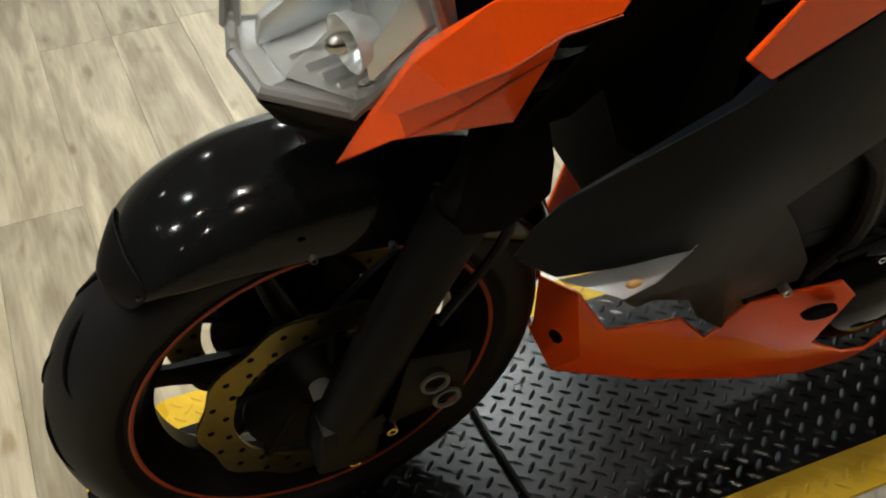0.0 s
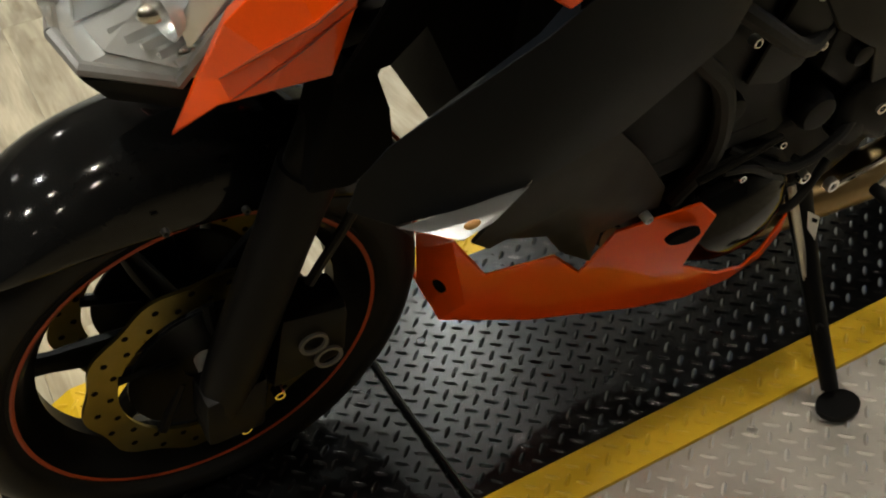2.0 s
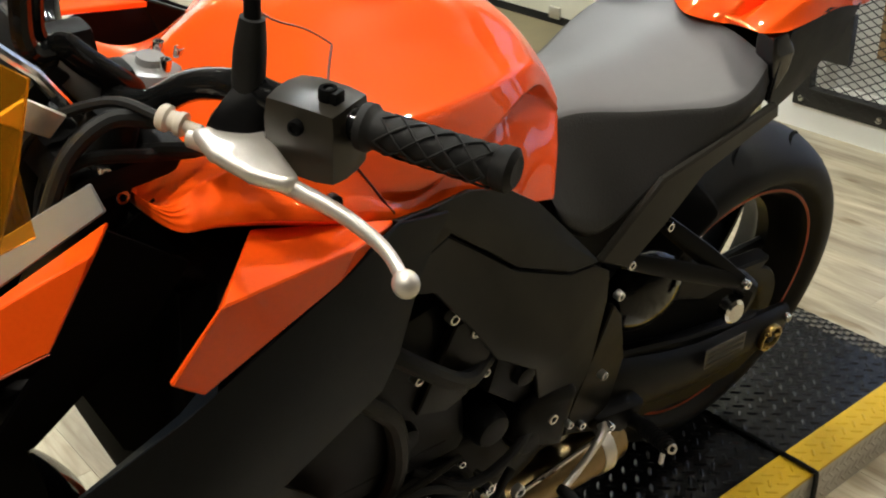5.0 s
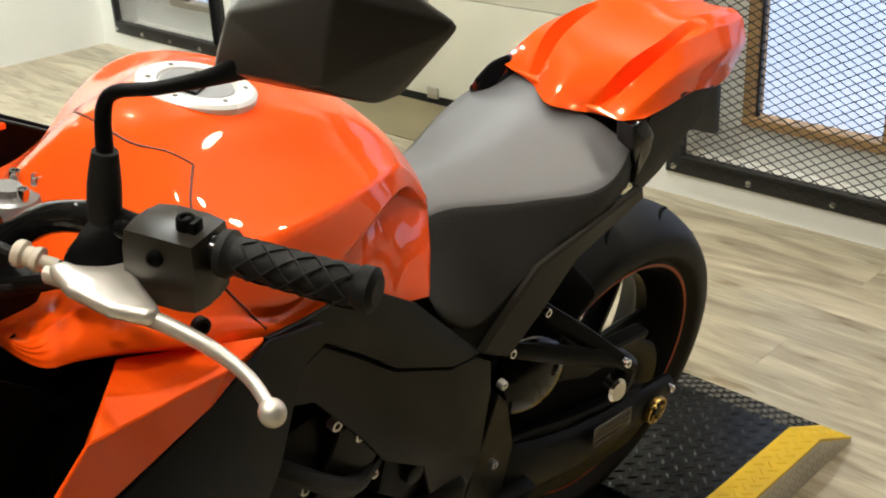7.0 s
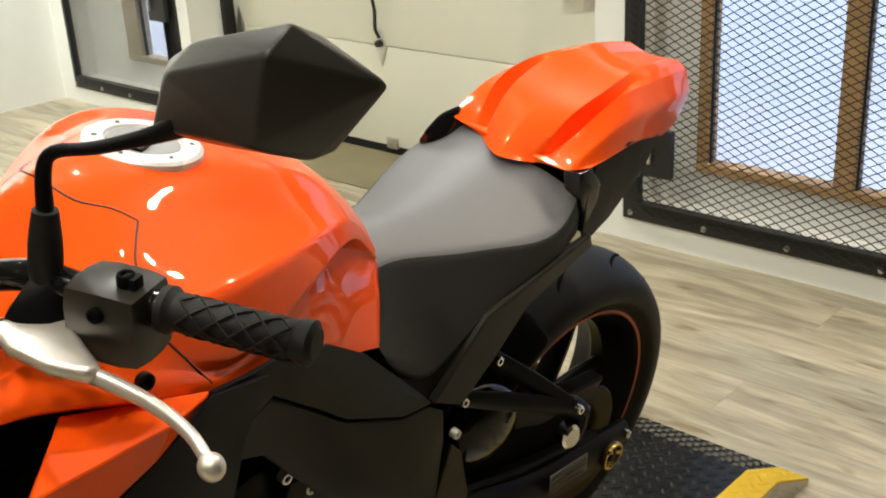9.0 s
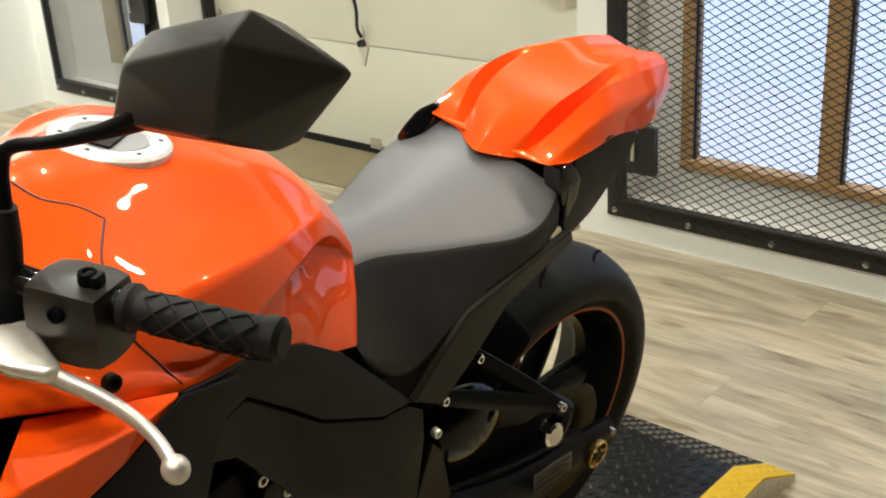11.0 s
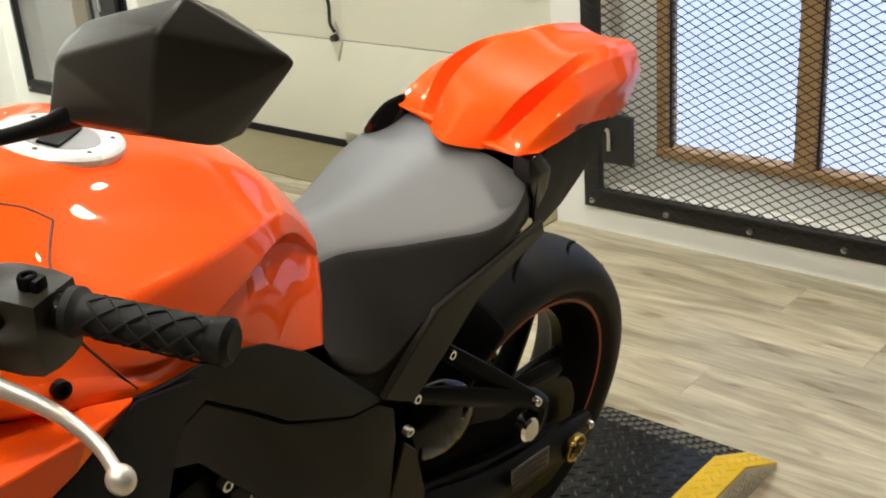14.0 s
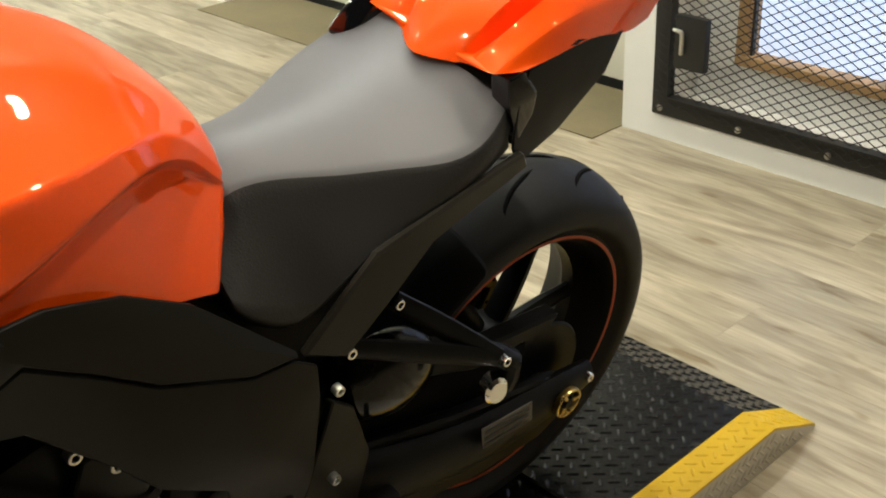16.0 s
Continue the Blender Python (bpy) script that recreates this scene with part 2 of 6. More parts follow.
def add_tube(bm, pts, rad, seg=12, n=5, caps=True, flat=1.0):
    """A tube along pts; rad: a radius or one for each point; flat squeezes it across."""
    if isinstance(rad, (int, float)):
        rad = [rad] * len(pts)
    path = smooth_path(pts, n)
    rr = [v.x for v in smooth_path([(r, 0, 0) for r in rad], n)]
    rings, u = [], None
    for i, p in enumerate(path):
        d = (path[min(i + 1, len(path) - 1)] - path[max(i - 1, 0)]).normalized()
        if u is None:
            u, w = frame_of(d)
        else:
            u = (u - d * u.dot(d)).normalized()
            w = d.cross(u)
        rings.append([bm.verts.new(p + (u * math.cos(a) * flat + w * math.sin(a)) * rr[i]) for a in [2 * math.pi * k / seg for k in range(seg)]])
    for a, b in zip(rings, rings[1:]):
        for k in range(seg):
            bm.faces.new((a[k], a[(k + 1) % seg], b[(k + 1) % seg], b[k]))
    if caps:
        bm.faces.new(rings[0][::-1])
        bm.faces.new(rings[-1])
    return bm


def tube_bm(pts, rad, seg=12, n=5, flat=1.0):
    return add_tube(bmesh.new(), pts, rad, seg, n, True, flat)


def add_lathe(bm, prof, seg=48, m=None, closed=False):
    """Turns a profile of (radius, along) round the local x axis."""
    rings = []
    for r, a in prof:
        if r < 1e-6:
            rings.append([bm.verts.new((a, 0, 0))])
        else:
            rings.append([bm.verts.new((a, r * math.cos(2 * math.pi * k / seg), r * math.sin(2 * math.pi * k / seg))) for k in range(seg)])
    pairs = list(zip(rings, rings[1:])) + ([(rings[-1], rings[0])] if closed else [])
    for a, b in pairs:
        for k in range(seg):
            k2 = (k + 1) % seg
            q = [a[k % len(a)], a[k2 % len(a)], b[k2 % len(b)], b[k % len(b)]]
            q = list(dict.fromkeys(q))
            if len(q) > 2:
                bm.faces.new(q)
    if m is not None:
        bmesh.ops.transform(bm, matrix=m, verts=[v for r in rings for v in r])
    return bm


def lathe_bm(prof, seg=48, m=None, closed=False):
    return add_lathe(bmesh.new(), prof, seg, m, closed)


def axis_m(p, d):
    """Takes the local x axis to the direction d at p."""
    return Matrix.Translation(p) @ Vector((1, 0, 0)).rotation_difference(Vector(d)).to_matrix().to_4x4()


def bolt_bm(p, d, r, h=0.006):
    bm = bmesh.new()
    add_lathe(bm, [(0, h * 0.55), (r * 0.5, h * 0.55), (r * 0.55, h), (r * 0.9, h), (r, h * 0.7), (r, -0.004)], 14, axis_m(p, d))
    return bm


def loft_bm(sections, closed=True, caps=True):
    bm = bmesh.new()
    rows = [[bm.verts.new(p) for p in s] for s in sections]
    n = len(rows[0])
    for a, b in zip(rows, rows[1:]):
        for k in range(n if closed else n - 1):
            bm.faces.new((a[k], a[(k + 1) % n], b[(k + 1) % n], b[k]))
    if closed and caps:
        bm.faces.new(rows[0][::-1])
        bm.faces.new(rows[-1])
    return bm


def panel_bm(verts, faces, thick=0.004, bevel=0.0015):
    """A moulded panel from its corner points and faces, given a thickness inwards."""
    bm = bmesh.new()
    vs = [bm.verts.new(v) for v in verts]
    for f in faces:
        bm.faces.new([vs[i] for i in f])
    bmesh.ops.recalc_face_normals(bm, faces=bm.faces[:])
    out = sum(f.normal.x * f.calc_area() for f in bm.faces)
    if out < 0:
        bmesh.ops.reverse_faces(bm, faces=bm.faces[:])
    bmesh.ops.solidify(bm, geom=bm.faces[:], thickness=thick)
    if bevel:
        es = [e for e in bm.edges if len(e.link_faces) == 2 and e.calc_face_angle(0) > radians(50)]
        bmesh.ops.bevel(bm, geom=es, offset=bevel, segments=1, affect="EDGES")
    return bm


def mirrored(bm):
    """The same mesh on the other side of the middle plane."""
    b2 = bm.copy()
    for v in b2.verts:
        v.co.x = -v.co.x
    bmesh.ops.reverse_faces(b2, faces=b2.faces[:])
    return b2


# ---- the room ----
X0, X1, Y0, Y1, ZC = ROOM
floor = struct(link("floor", box_bm(X0 - 0.3, X1 + 0.3, Y0 - 0.3, WALL_Y + 0.5, -0.08, -0.007), M_SUB, False), "weathered oak-look vinyl plank floor in grey and tan", "floor")
PL, PW = 1.22, 0.178
pbm = bmesh.new()
add_box(pbm, 0.0003, PL - 0.0003, 0.0003, PW - 0.0003, -0.006, 0.0, 0.0008)
plank_me = bpy.data.meshes.new("plank")
pbm.to_mesh(plank_me)
pbm.free()
plank_me.materials.append(M_PLANK)
rng = random.Random(4)
yy = WALL_Y + 0.27 - PW
while yy > -1.9:
    xx = X0 - 0.1 - rng.random() * PL
    while xx < 3.1:
        ob = new("plank", plank_me)
        ob.location, ob.parent = (xx, yy, 0), floor
        xx += PL
    yy -= PW
struct(link("floor_rest", box_bm(X0 - 0.1, X1 + 0.1, Y0 - 0.1, yy + PW - 0.002, -0.0065, -0.0005), M_PLANK, False), "weathered oak-look vinyl floor beyond the display stage", "floor")
struct(link("floor_rest", box_bm(2.95, X1 + 0.1, yy + PW, WALL_Y, -0.0065, -0.0012), M_PLANK, False), "weathered oak-look vinyl floor beyond the display stage", "floor")
# Ceiling is out of view, darkened to cut pale reflections in the bodywork.
struct(link("ceiling", box_bm(X0 - 0.2, X1 + 0.2, Y0 - 0.2, WALL_Y + 0.5, ZC, ZC + 0.1), M_CEIL, False), "plain dark grey ceiling, unseen and kept dark to dim reflections", "ceiling")

# the wall with the sectional door and two windows: piers and lintels round the openings
DX0, DX1, DZ = -2.39, -0.205, 2.15
WR = (-0.055, 1.46, 0.125, 1.95)   # right window opening
WL = (-3.42, -2.53, 0.125, 1.95)   # far window opening
wb = bmesh.new()
T = 0.40
for a, b, c, d in ((X0 - 0.2, WL[0], 0, ZC), (WL[1], DX0, 0, ZC), (DX1, WR[0], 0, ZC), (WR[1], X1 + 0.2, 0, ZC),
                   (WL[0], WL[1], 0, WL[2]), (WL[0], WL[1], WL[3], ZC), (DX0, DX1, DZ, ZC), (WR[0], WR[1], 0, WR[2]), (WR[0], WR[1], WR[3], ZC)):
    add_box(wb, a, b, WALL_Y, WALL_Y + T, c, d)
struct(link("wall_north", wb, M_WALL, False), "off-white painted wall with a door and two caged windows", "wall")
struct(link("wall_west", box_bm(X0 - 0.2, X0, Y0 - 0.2, WALL_Y, 0, ZC), M_WALL, False), "plain off-white painted wall", "wall")
# East and south walls are unseen, added dark and far to weaken reflections.
struct(link("wall_east", box_bm(X1, X1 + 0.2, Y0 - 0.2, WALL_Y, 0, ZC), M_DARKWALL, False), "unseen dark wall added to keep reflections on the bike low", "wall")
struct(link("wall_south", box_bm(X0, X1, Y0 - 0.2, Y0, 0, ZC), M_DARKWALL, False), "unseen dark wall added to keep reflections on the bike low", "wall")

struct(link("threshold", box_bm(DX0 + 0.002, DX1 - 0.002, WALL_Y - 0.14, DOOR_Y - 0.002, 0.0005, 0.004, 0.001), M_SILL, False), "brown worn wooden board before the door", "threshold")
# sectional door: stacked panels with shallow joints, bottom seal, lock, handle and rollers
door = struct(new("door_1"), "closed cream sectional garage door with black bottom seal", "garage door")
door.location = (0, 0, 0)
for z0, z1 in ((0.035, 0.455), (0.455, 0.967), (0.967, 1.479), (1.479, 2.09)):
    part("door_panel", box_bm(DX0 - 0.06, DX1 + 0.06, DOOR_Y, DOOR_Y + 0.045, z0 + 0.0015, z1 - 0.0015, 0.004), M_DOOR, door)
part("bottom_seal", box_bm(DX0 - 0.06, DX1 + 0.06, DOOR_Y + 0.002, DOOR_Y + 0.045, 0.0, 0.033, 0.004), M_RUBBER, door, "black rubber bottom seal")
for sx in (DX0 + 0.012, DX1 - 0.012):
    part("guide_track", box_bm(sx - 0.012, sx + 0.012, DOOR_Y - 0.06, DOOR_Y - 0.002, 0.0, DZ, 0.002), M_BLACKSTEEL, door, "dark steel guide track")
# lift handle with its diamond-shaped plates, hinges with rollers, bottom bracket
handle = part("lift_handle", tube_bm([(-1.425, DOOR_Y - 0.004, 0.70), (-1.425, DOOR_Y - 0.03, 0.69), (-1.412, DOOR_Y - 0.045, 0.66), (-1.400, DOOR_Y - 0.045, 0.60), (-1.415, DOOR_Y - 0.035, 0.53), (-1.42, DOOR_Y - 0.012, 0.49)], 0.007, 10, 4), M_BLACKSTEEL, door, "dark steel lift handle")
for hz, hh in ((0.45, 0.075), (0.70, 0.045)):
    db = bmesh.new()
    a = [db.verts.new((-1.42 + u, DOOR_Y - 0.007, hz + v)) for u, v in ((0, -hh), (0.03, 0), (0, hh), (-0.03, 0))]
    b = [db.verts.new((-1.42 + u * 1.1, DOOR_Y - 0.0005, hz + v * 1.1)) for u, v in ((0, -hh), (0.03, 0), (0, hh), (-0.03, 0))]
    db.faces.new(a)
    for k in range(4):
        db.faces.new((a[k], a[(k + 1) % 4], b[(k + 1) % 4], b[k]))
    part("handle_plate", db, M_ZINC, handle, "zinc diamond-shaped plate", False)
part("handle_pin", lathe_bm([(0, 0.022), (0.013, 0.022), (0.016, 0.0)], 16, axis_m((-1.42, DOOR_Y - 0.006, 0.465), (0, -1, 0))), M_BLACKSTEEL, handle)
hg = box_bm(-0.418, -0.356, DOOR_Y - 0.006, DOOR_Y - 0.0005, 0.68, 0.77, 0.003)
add_tube(hg, [(-0.418, DOOR_Y - 0.014, 0.735), (-0.356, DOOR_Y - 0.014, 0.735)], 0.009, 10, 1)
hinge = part("hinge", hg, M_ZINC, door, "galvanised roller hinge")
part("roller_arm", tube_bm([(-0.36, DOOR_Y - 0.022, 0.735), (-0.44, DOOR_Y - 0.026, 0.737), (-0.50, DOOR_Y - 0.024, 0.735)], [0.006, 0.008, 0.011], 10, 2), M_BLACKSTEEL, hinge, "black roller arm")
part("hinge", panel_bm([(-2.33, DOOR_Y - 0.006, 0.36), (-2.30, DOOR_Y - 0.006, 0.45), (-2.33, DOOR_Y - 0.006, 0.54), (-2.36, DOOR_Y - 0.006, 0.45)], [(0, 1, 2, 3)], 0.005, 0.001), M_ZINC, door, "zinc diamond-shaped hinge plate")
part("bottom_bracket", box_bm(-1.42, -1.36, DOOR_Y - 0.012, DOOR_Y - 0.0005, 0.028, 0.075, 0.004), M_ZINC, door, "small galvanised bracket")
part("bottom_bracket", box_bm(-0.56, -0.50, DOOR_Y - 0.012, DOOR_Y - 0.0005, 0.028, 0.075, 0.004), M_ZINC, door, "small galvanised bracket")


def window_unit(name, o, label, panes, wood):
    """Wooden window set back in its opening: frame, mullions, glass, and the daylight beyond."""
    x0, x1, z0, z1 = o
    w = struct(new(name), label, "window")
    yb = WALL_Y + 0.105
    # set-back white reveal board round the sash
    rb = bmesh.new()
    a, b, c, d = panes[0][0] - (0.036 if len(panes) > 1 else 0.12), panes[-1][1] + 0.07, 0.235, 1.85
    add_box(rb, x0, a, yb, yb + 0.03, z0, z1)
    add_box(rb, b, x1, yb, yb + 0.03, z0, z1)
    add_box(rb, a, b, yb, yb + 0.03, z0, c + 0.008)
    add_box(rb, a, b, yb, yb + 0.03, d, z1)
    part("reveal_board", rb, M_WALL, w, "white painted board round the sash", False)
    fb = bmesh.new()
    add_box(fb, a, b, yb - 0.016, yb + 0.05, c + 0.008, c + 0.038, 0.004)
    add_box(fb, a, b, yb - 0.016, yb + 0.05, d - 0.05, d, 0.004)
    xs = [a] + [v for p in panes for v in p] + [b]
    for k in range(0, len(xs), 2):
        add_box(fb, xs[k], xs[k + 1], yb - 0.014, yb + 0.052, c + 0.038, d - 0.05, 0.004)
    part("window_frame", fb, wood, w, "varnished wooden frame")
    for p in panes:
        pane = part("pane", box_bm(p[0] - 0.005, p[1] + 0.005, yb + 0.02, yb + 0.026, c + 0.03, d - 0.04), M_PANE, w, "", False)
        pane.visible_shadow = False
        eb = bmesh.new()
        for xa, xb in ((p[0], p[0] + 0.008), (p[1] - 0.008, p[1])):
            add_box(eb, xa, xb, yb + 0.004, yb + 0.018, c + 0.038, d - 0.05)
        part("glazing_strip", eb, M_BLACKSTEEL, w, "dark metal glazing strip")
    return w


window_unit("window_1", WR, "wooden casement window with bright daylight behind steel mesh", [(0.151, 0.562), (0.622, 1.06), (1.12, 1.36)], M_WOOD)
window_unit("window_2", WL, "wooden window with daylight behind a steel mesh cage", [(-2.945, -2.62)], M_PALEWOOD)
struct(link("backdrop", box_bm(-6, 5, 4.4, 4.45, -0.5, 3.5), M_SKYCARD, False), "pale overcast daylight outside the windows", "backdrop")


def expanded_mesh(x0, x1, z0, z1, y, px, pz, w, t):
    """Expanded metal: zigzag strands that meet at their points."""
    verts, faces = [], []
    rows = int((z1 - z0) / pz) + 1
    cols = int((x1 - x0) / px) + 1
    for r in range(rows * 2):
        zc = z0 + r * pz / 2
        for c in range(cols * 2):
            xa = x0 + c * px / 2
            if xa >= x1 or zc + pz / 2 > z1:
                continue
            up = (r + c) % 2 == 0
            za, zb = (zc, zc + pz / 2) if up else (zc + pz / 2, zc)
            xb = min(xa + px / 2, x1)
            ya, yb2 = (y - t, y + t) if up else (y + t, y - t)
            i = len(verts)
            for (xx, zz, y3) in ((xa, za, ya), (xb, zb, yb2)):
                verts += [(xx, y3 - t, zz - w), (xx, y3 - t, zz + w), (xx, y3 + t, zz + w), (xx, y3 + t, zz - w)]
            for k in range(4):
                k2 = (k + 1) % 4
                faces.append((i + k, i + k2, i + 4 + k2, i + 4 + k))
    me = bpy.data.meshes.new("expanded_mesh")
    me.from_pydata(verts, [], faces)
    me.materials.append(M_MESH)
    return me


def cage(x0, x1, z0, z1, px, pz, label, bolts, box):
    """A steel window cage: bolted angle frame, expanded mesh, lock box."""
    c = tagged(new("window_cage"), label, "window cage", "window cages")
    c.location = (0, 0, 0)
    y = WALL_Y
    W = 0.07
    part("bottom_rail", box_bm(x0, x1, y - 0.008, y, z0, z0 + W, 0.002), M_BLACKSTEEL, c)
    part("top_rail", box_bm(x0, x1, y - 0.008, y, z1 - W, z1, 0.002), M_BLACKSTEEL, c)
    part("side_rail", box_bm(x0, x0 + W, y - 0.008, y, z0 + W, z1 - W, 0.002), M_BLACKSTEEL, c)
    part("side_rail", box_bm(x1 - W, x1, y - 0.008, y, z0 + W, z1 - W, 0.002), M_BLACKSTEEL, c)
    gb = bmesh.new()
    for a, b, d, e in ((x0 + W - 0.006, x0 + W, z0 + W, z1 - W), (x1 - W, x1 - W + 0.006, z0 + W, z1 - W), (x0 + W, x1 - W, z0 + W - 0.006, z0 + W), (x0 + W, x1 - W, z1 - W, z1 - W + 0.006)):
        add_box(gb, a, b, y - 0.034, y - 0.008, d, e)
    part("angle_flange", gb, M_BLACKSTEEL, c)
    mo = new("mesh_sheet", expanded_mesh(x0 + 0.02, x1 - 0.02, z0 + 0.02, z1 - 0.02, y - 0.018, px, pz, (0.0018 if px > 0.03 else 0.0008), 0.0005))
    mo.parent = c
    for bx, bz in bolts:
        part("bolt", bolt_bm((bx, y - 0.008, bz), (0, -1, 0), 0.0095, 0.007), M_ZINC, c, "zinc-plated bolt")
    bx0, bx1, bz0, bz1 = box
    lk = part("lock_box", box_bm(bx0, bx1, y - 0.045, y - 0.022, bz0, bz1, 0.002), M_BLACKSTEEL, c, "black steel lock box")
    part("latch", tube_bm([(bx0 - 0.002, y - 0.05, bz0 + 0.11), (bx0 + 0.022, y - 0.056, bz0 + 0.11), (bx0 + 0.03, y - 0.056, bz0 + 0.10), (bx0 + 0.03, y - 0.056, bz0 + 0.045)], 0.006, 8, 3), M_ZINC, lk, "bright bent latch rod")
    return c


cage(-0.09, 1.52, 0.078, 2.0, 0.047, 0.0255, "black steel cage of expanded mesh over the window", [(-0.06, 0.1), (0.208, 0.1), (0.483, 0.1), (0.763, 0.1), (1.04, 0.1), (1.32, 0.1), (-0.06, 0.62), (-0.06, 1.2)], (0.005, 0.105, 0.248, 0.40))
cage(-3.46, -2.47, 0.078, 2.0, 0.024, 0.013, "black steel cage of fine expanded mesh over a window", [(-3.44, 0.1), (-3.2, 0.1), (-2.95, 0.1), (-2.7, 0.1)], (-2.63, -2.5, 0.50, 0.70))

# ceiling spots, unseen: a fitting for every inferred and added lamp
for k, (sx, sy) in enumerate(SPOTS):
    cl = tagged(new("ceiling_light"), "unseen round recessed ceiling spotlight, switched on, position assumed", "ceiling light", "ceiling spotlights")
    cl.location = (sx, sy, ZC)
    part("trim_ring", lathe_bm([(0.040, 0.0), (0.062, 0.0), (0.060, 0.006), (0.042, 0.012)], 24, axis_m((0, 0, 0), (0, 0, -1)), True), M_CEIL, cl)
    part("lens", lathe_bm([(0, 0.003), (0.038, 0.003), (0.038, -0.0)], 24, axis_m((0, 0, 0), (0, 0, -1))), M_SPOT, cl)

# ---- the display stage ----
SX0, SX1, SY0, SY1 = 0.43, 1.004, -0.53, 1.75
RY0, RY1 = -0.39, 1.605
CX, CY, CR = 0.757, 0.61, 0.545


def lugs(inside, ox, oy, half, pitch, ln, wd, ht, zof):
    """Raised tread lugs on a square lattice laid diagonally, turned by a right angle from one to the next."""
    verts, faces = [], []
    c = math.sqrt(0.5)
    n = int(half * 1.5 / pitch) + 4
    for i in range(-n, n):
        for j in range(-n, n):
            u, v = i * pitch, j * pitch
            x, y = ox + (u - v) * c, oy + (u + v) * c
            if not inside(x, y):
                continue
            a = math.pi / 4 + (math.pi / 2 if (i + j) % 2 else 0)
            d, p = (math.cos(a), math.sin(a)), (-math.sin(a), math.cos(a))
            k = len(verts)
            for al, ac, h in ((-0.5, 0, 0), (-0.22, -0.5, 0), (0.22, -0.5, 0), (0.5, 0, 0), (0.22, 0.5, 0), (-0.22, 0.5, 0), (-0.3, 0, 1), (0.3, 0, 1)):
                px, py = x + d[0] * al * ln + p[0] * ac * wd, y + d[1] * al * ln + p[1] * ac * wd
                verts.append((px, py, zof(px, py) + (ht if h else -0.0004)))
            faces += [(k, k + 1, k + 6), (k + 1, k + 2, k + 7, k + 6), (k + 2, k + 3, k + 7), (k + 3, k + 4, k + 7), (k + 4, k + 5, k + 6, k + 7), (k + 5, k, k + 6)]
    return verts, faces


def stage_z(x, y):
    if y > RY1:
        return P - (P - 0.012) * (y - RY1) / (SY1 - RY1)
    if y < RY0:
        return P - (P - 0.012) * (RY0 - y) / (RY0 - SY0)
    return P


stage = tagged(new("display_stage"), "low black tread-plate display stage with yellow edges and ramped ends", "display stage")
stage.location = (0, 0, 0)
YW = 0.068
def deck(xa, xb, material, name, label):
    """One lengthwise strip of the deck with its lugs."""
    bm = bmesh.new()
    ys = [SY0, RY0, RY1, SY1]
    top = [[bm.verts.new((x, y, stage_z(x, y))) for y in ys] for x in (xa, xb)]
    low = [[bm.verts.new((x, y, stage_z(x, y) - 0.006)) for y in ys] for x in (xa, xb)]
    for k in range(3):
        bm.faces.new((top[0][k], top[1][k], top[1][k + 1], top[0][k + 1]))
        bm.faces.new((low[0][k], low[0][k + 1], low[1][k + 1], low[1][k]))
        for sd in (0, 1):
            bm.faces.new((top[sd][k], top[sd][k + 1], low[sd][k + 1], low[sd][k]))
    for k in (0, 3):
        bm.faces.new((top[0][k], top[1][k], low[1][k], low[0][k]))
    me = bpy.data.meshes.new(name)
    bmesh.ops.recalc_face_normals(bm, faces=bm.faces[:])
    bm.to_mesh(me)
    bm.free()
    vs = [tuple(v.co) for v in me.vertices]
    fs = [tuple(p.vertices) for p in me.polygons]
    v2, f2 = lugs(lambda x, y: xa + 0.008 < x < xb - 0.008 and SY0 + 0.01 < y < SY1 - 0.01, 0.608, 0.097, 1.8, 0.0223, 0.0265, 0.0078, 0.0024, stage_z)
    k = len(vs)
    me2 = bpy.data.meshes.new(name)
    me2.from_pydata(vs + v2, [], fs + [tuple(i + k for i in f) for f in f2])
    me2.materials.append(material)
    ob = new(name, me2)
    ob.parent = stage
    tagged(ob, label)
    return ob


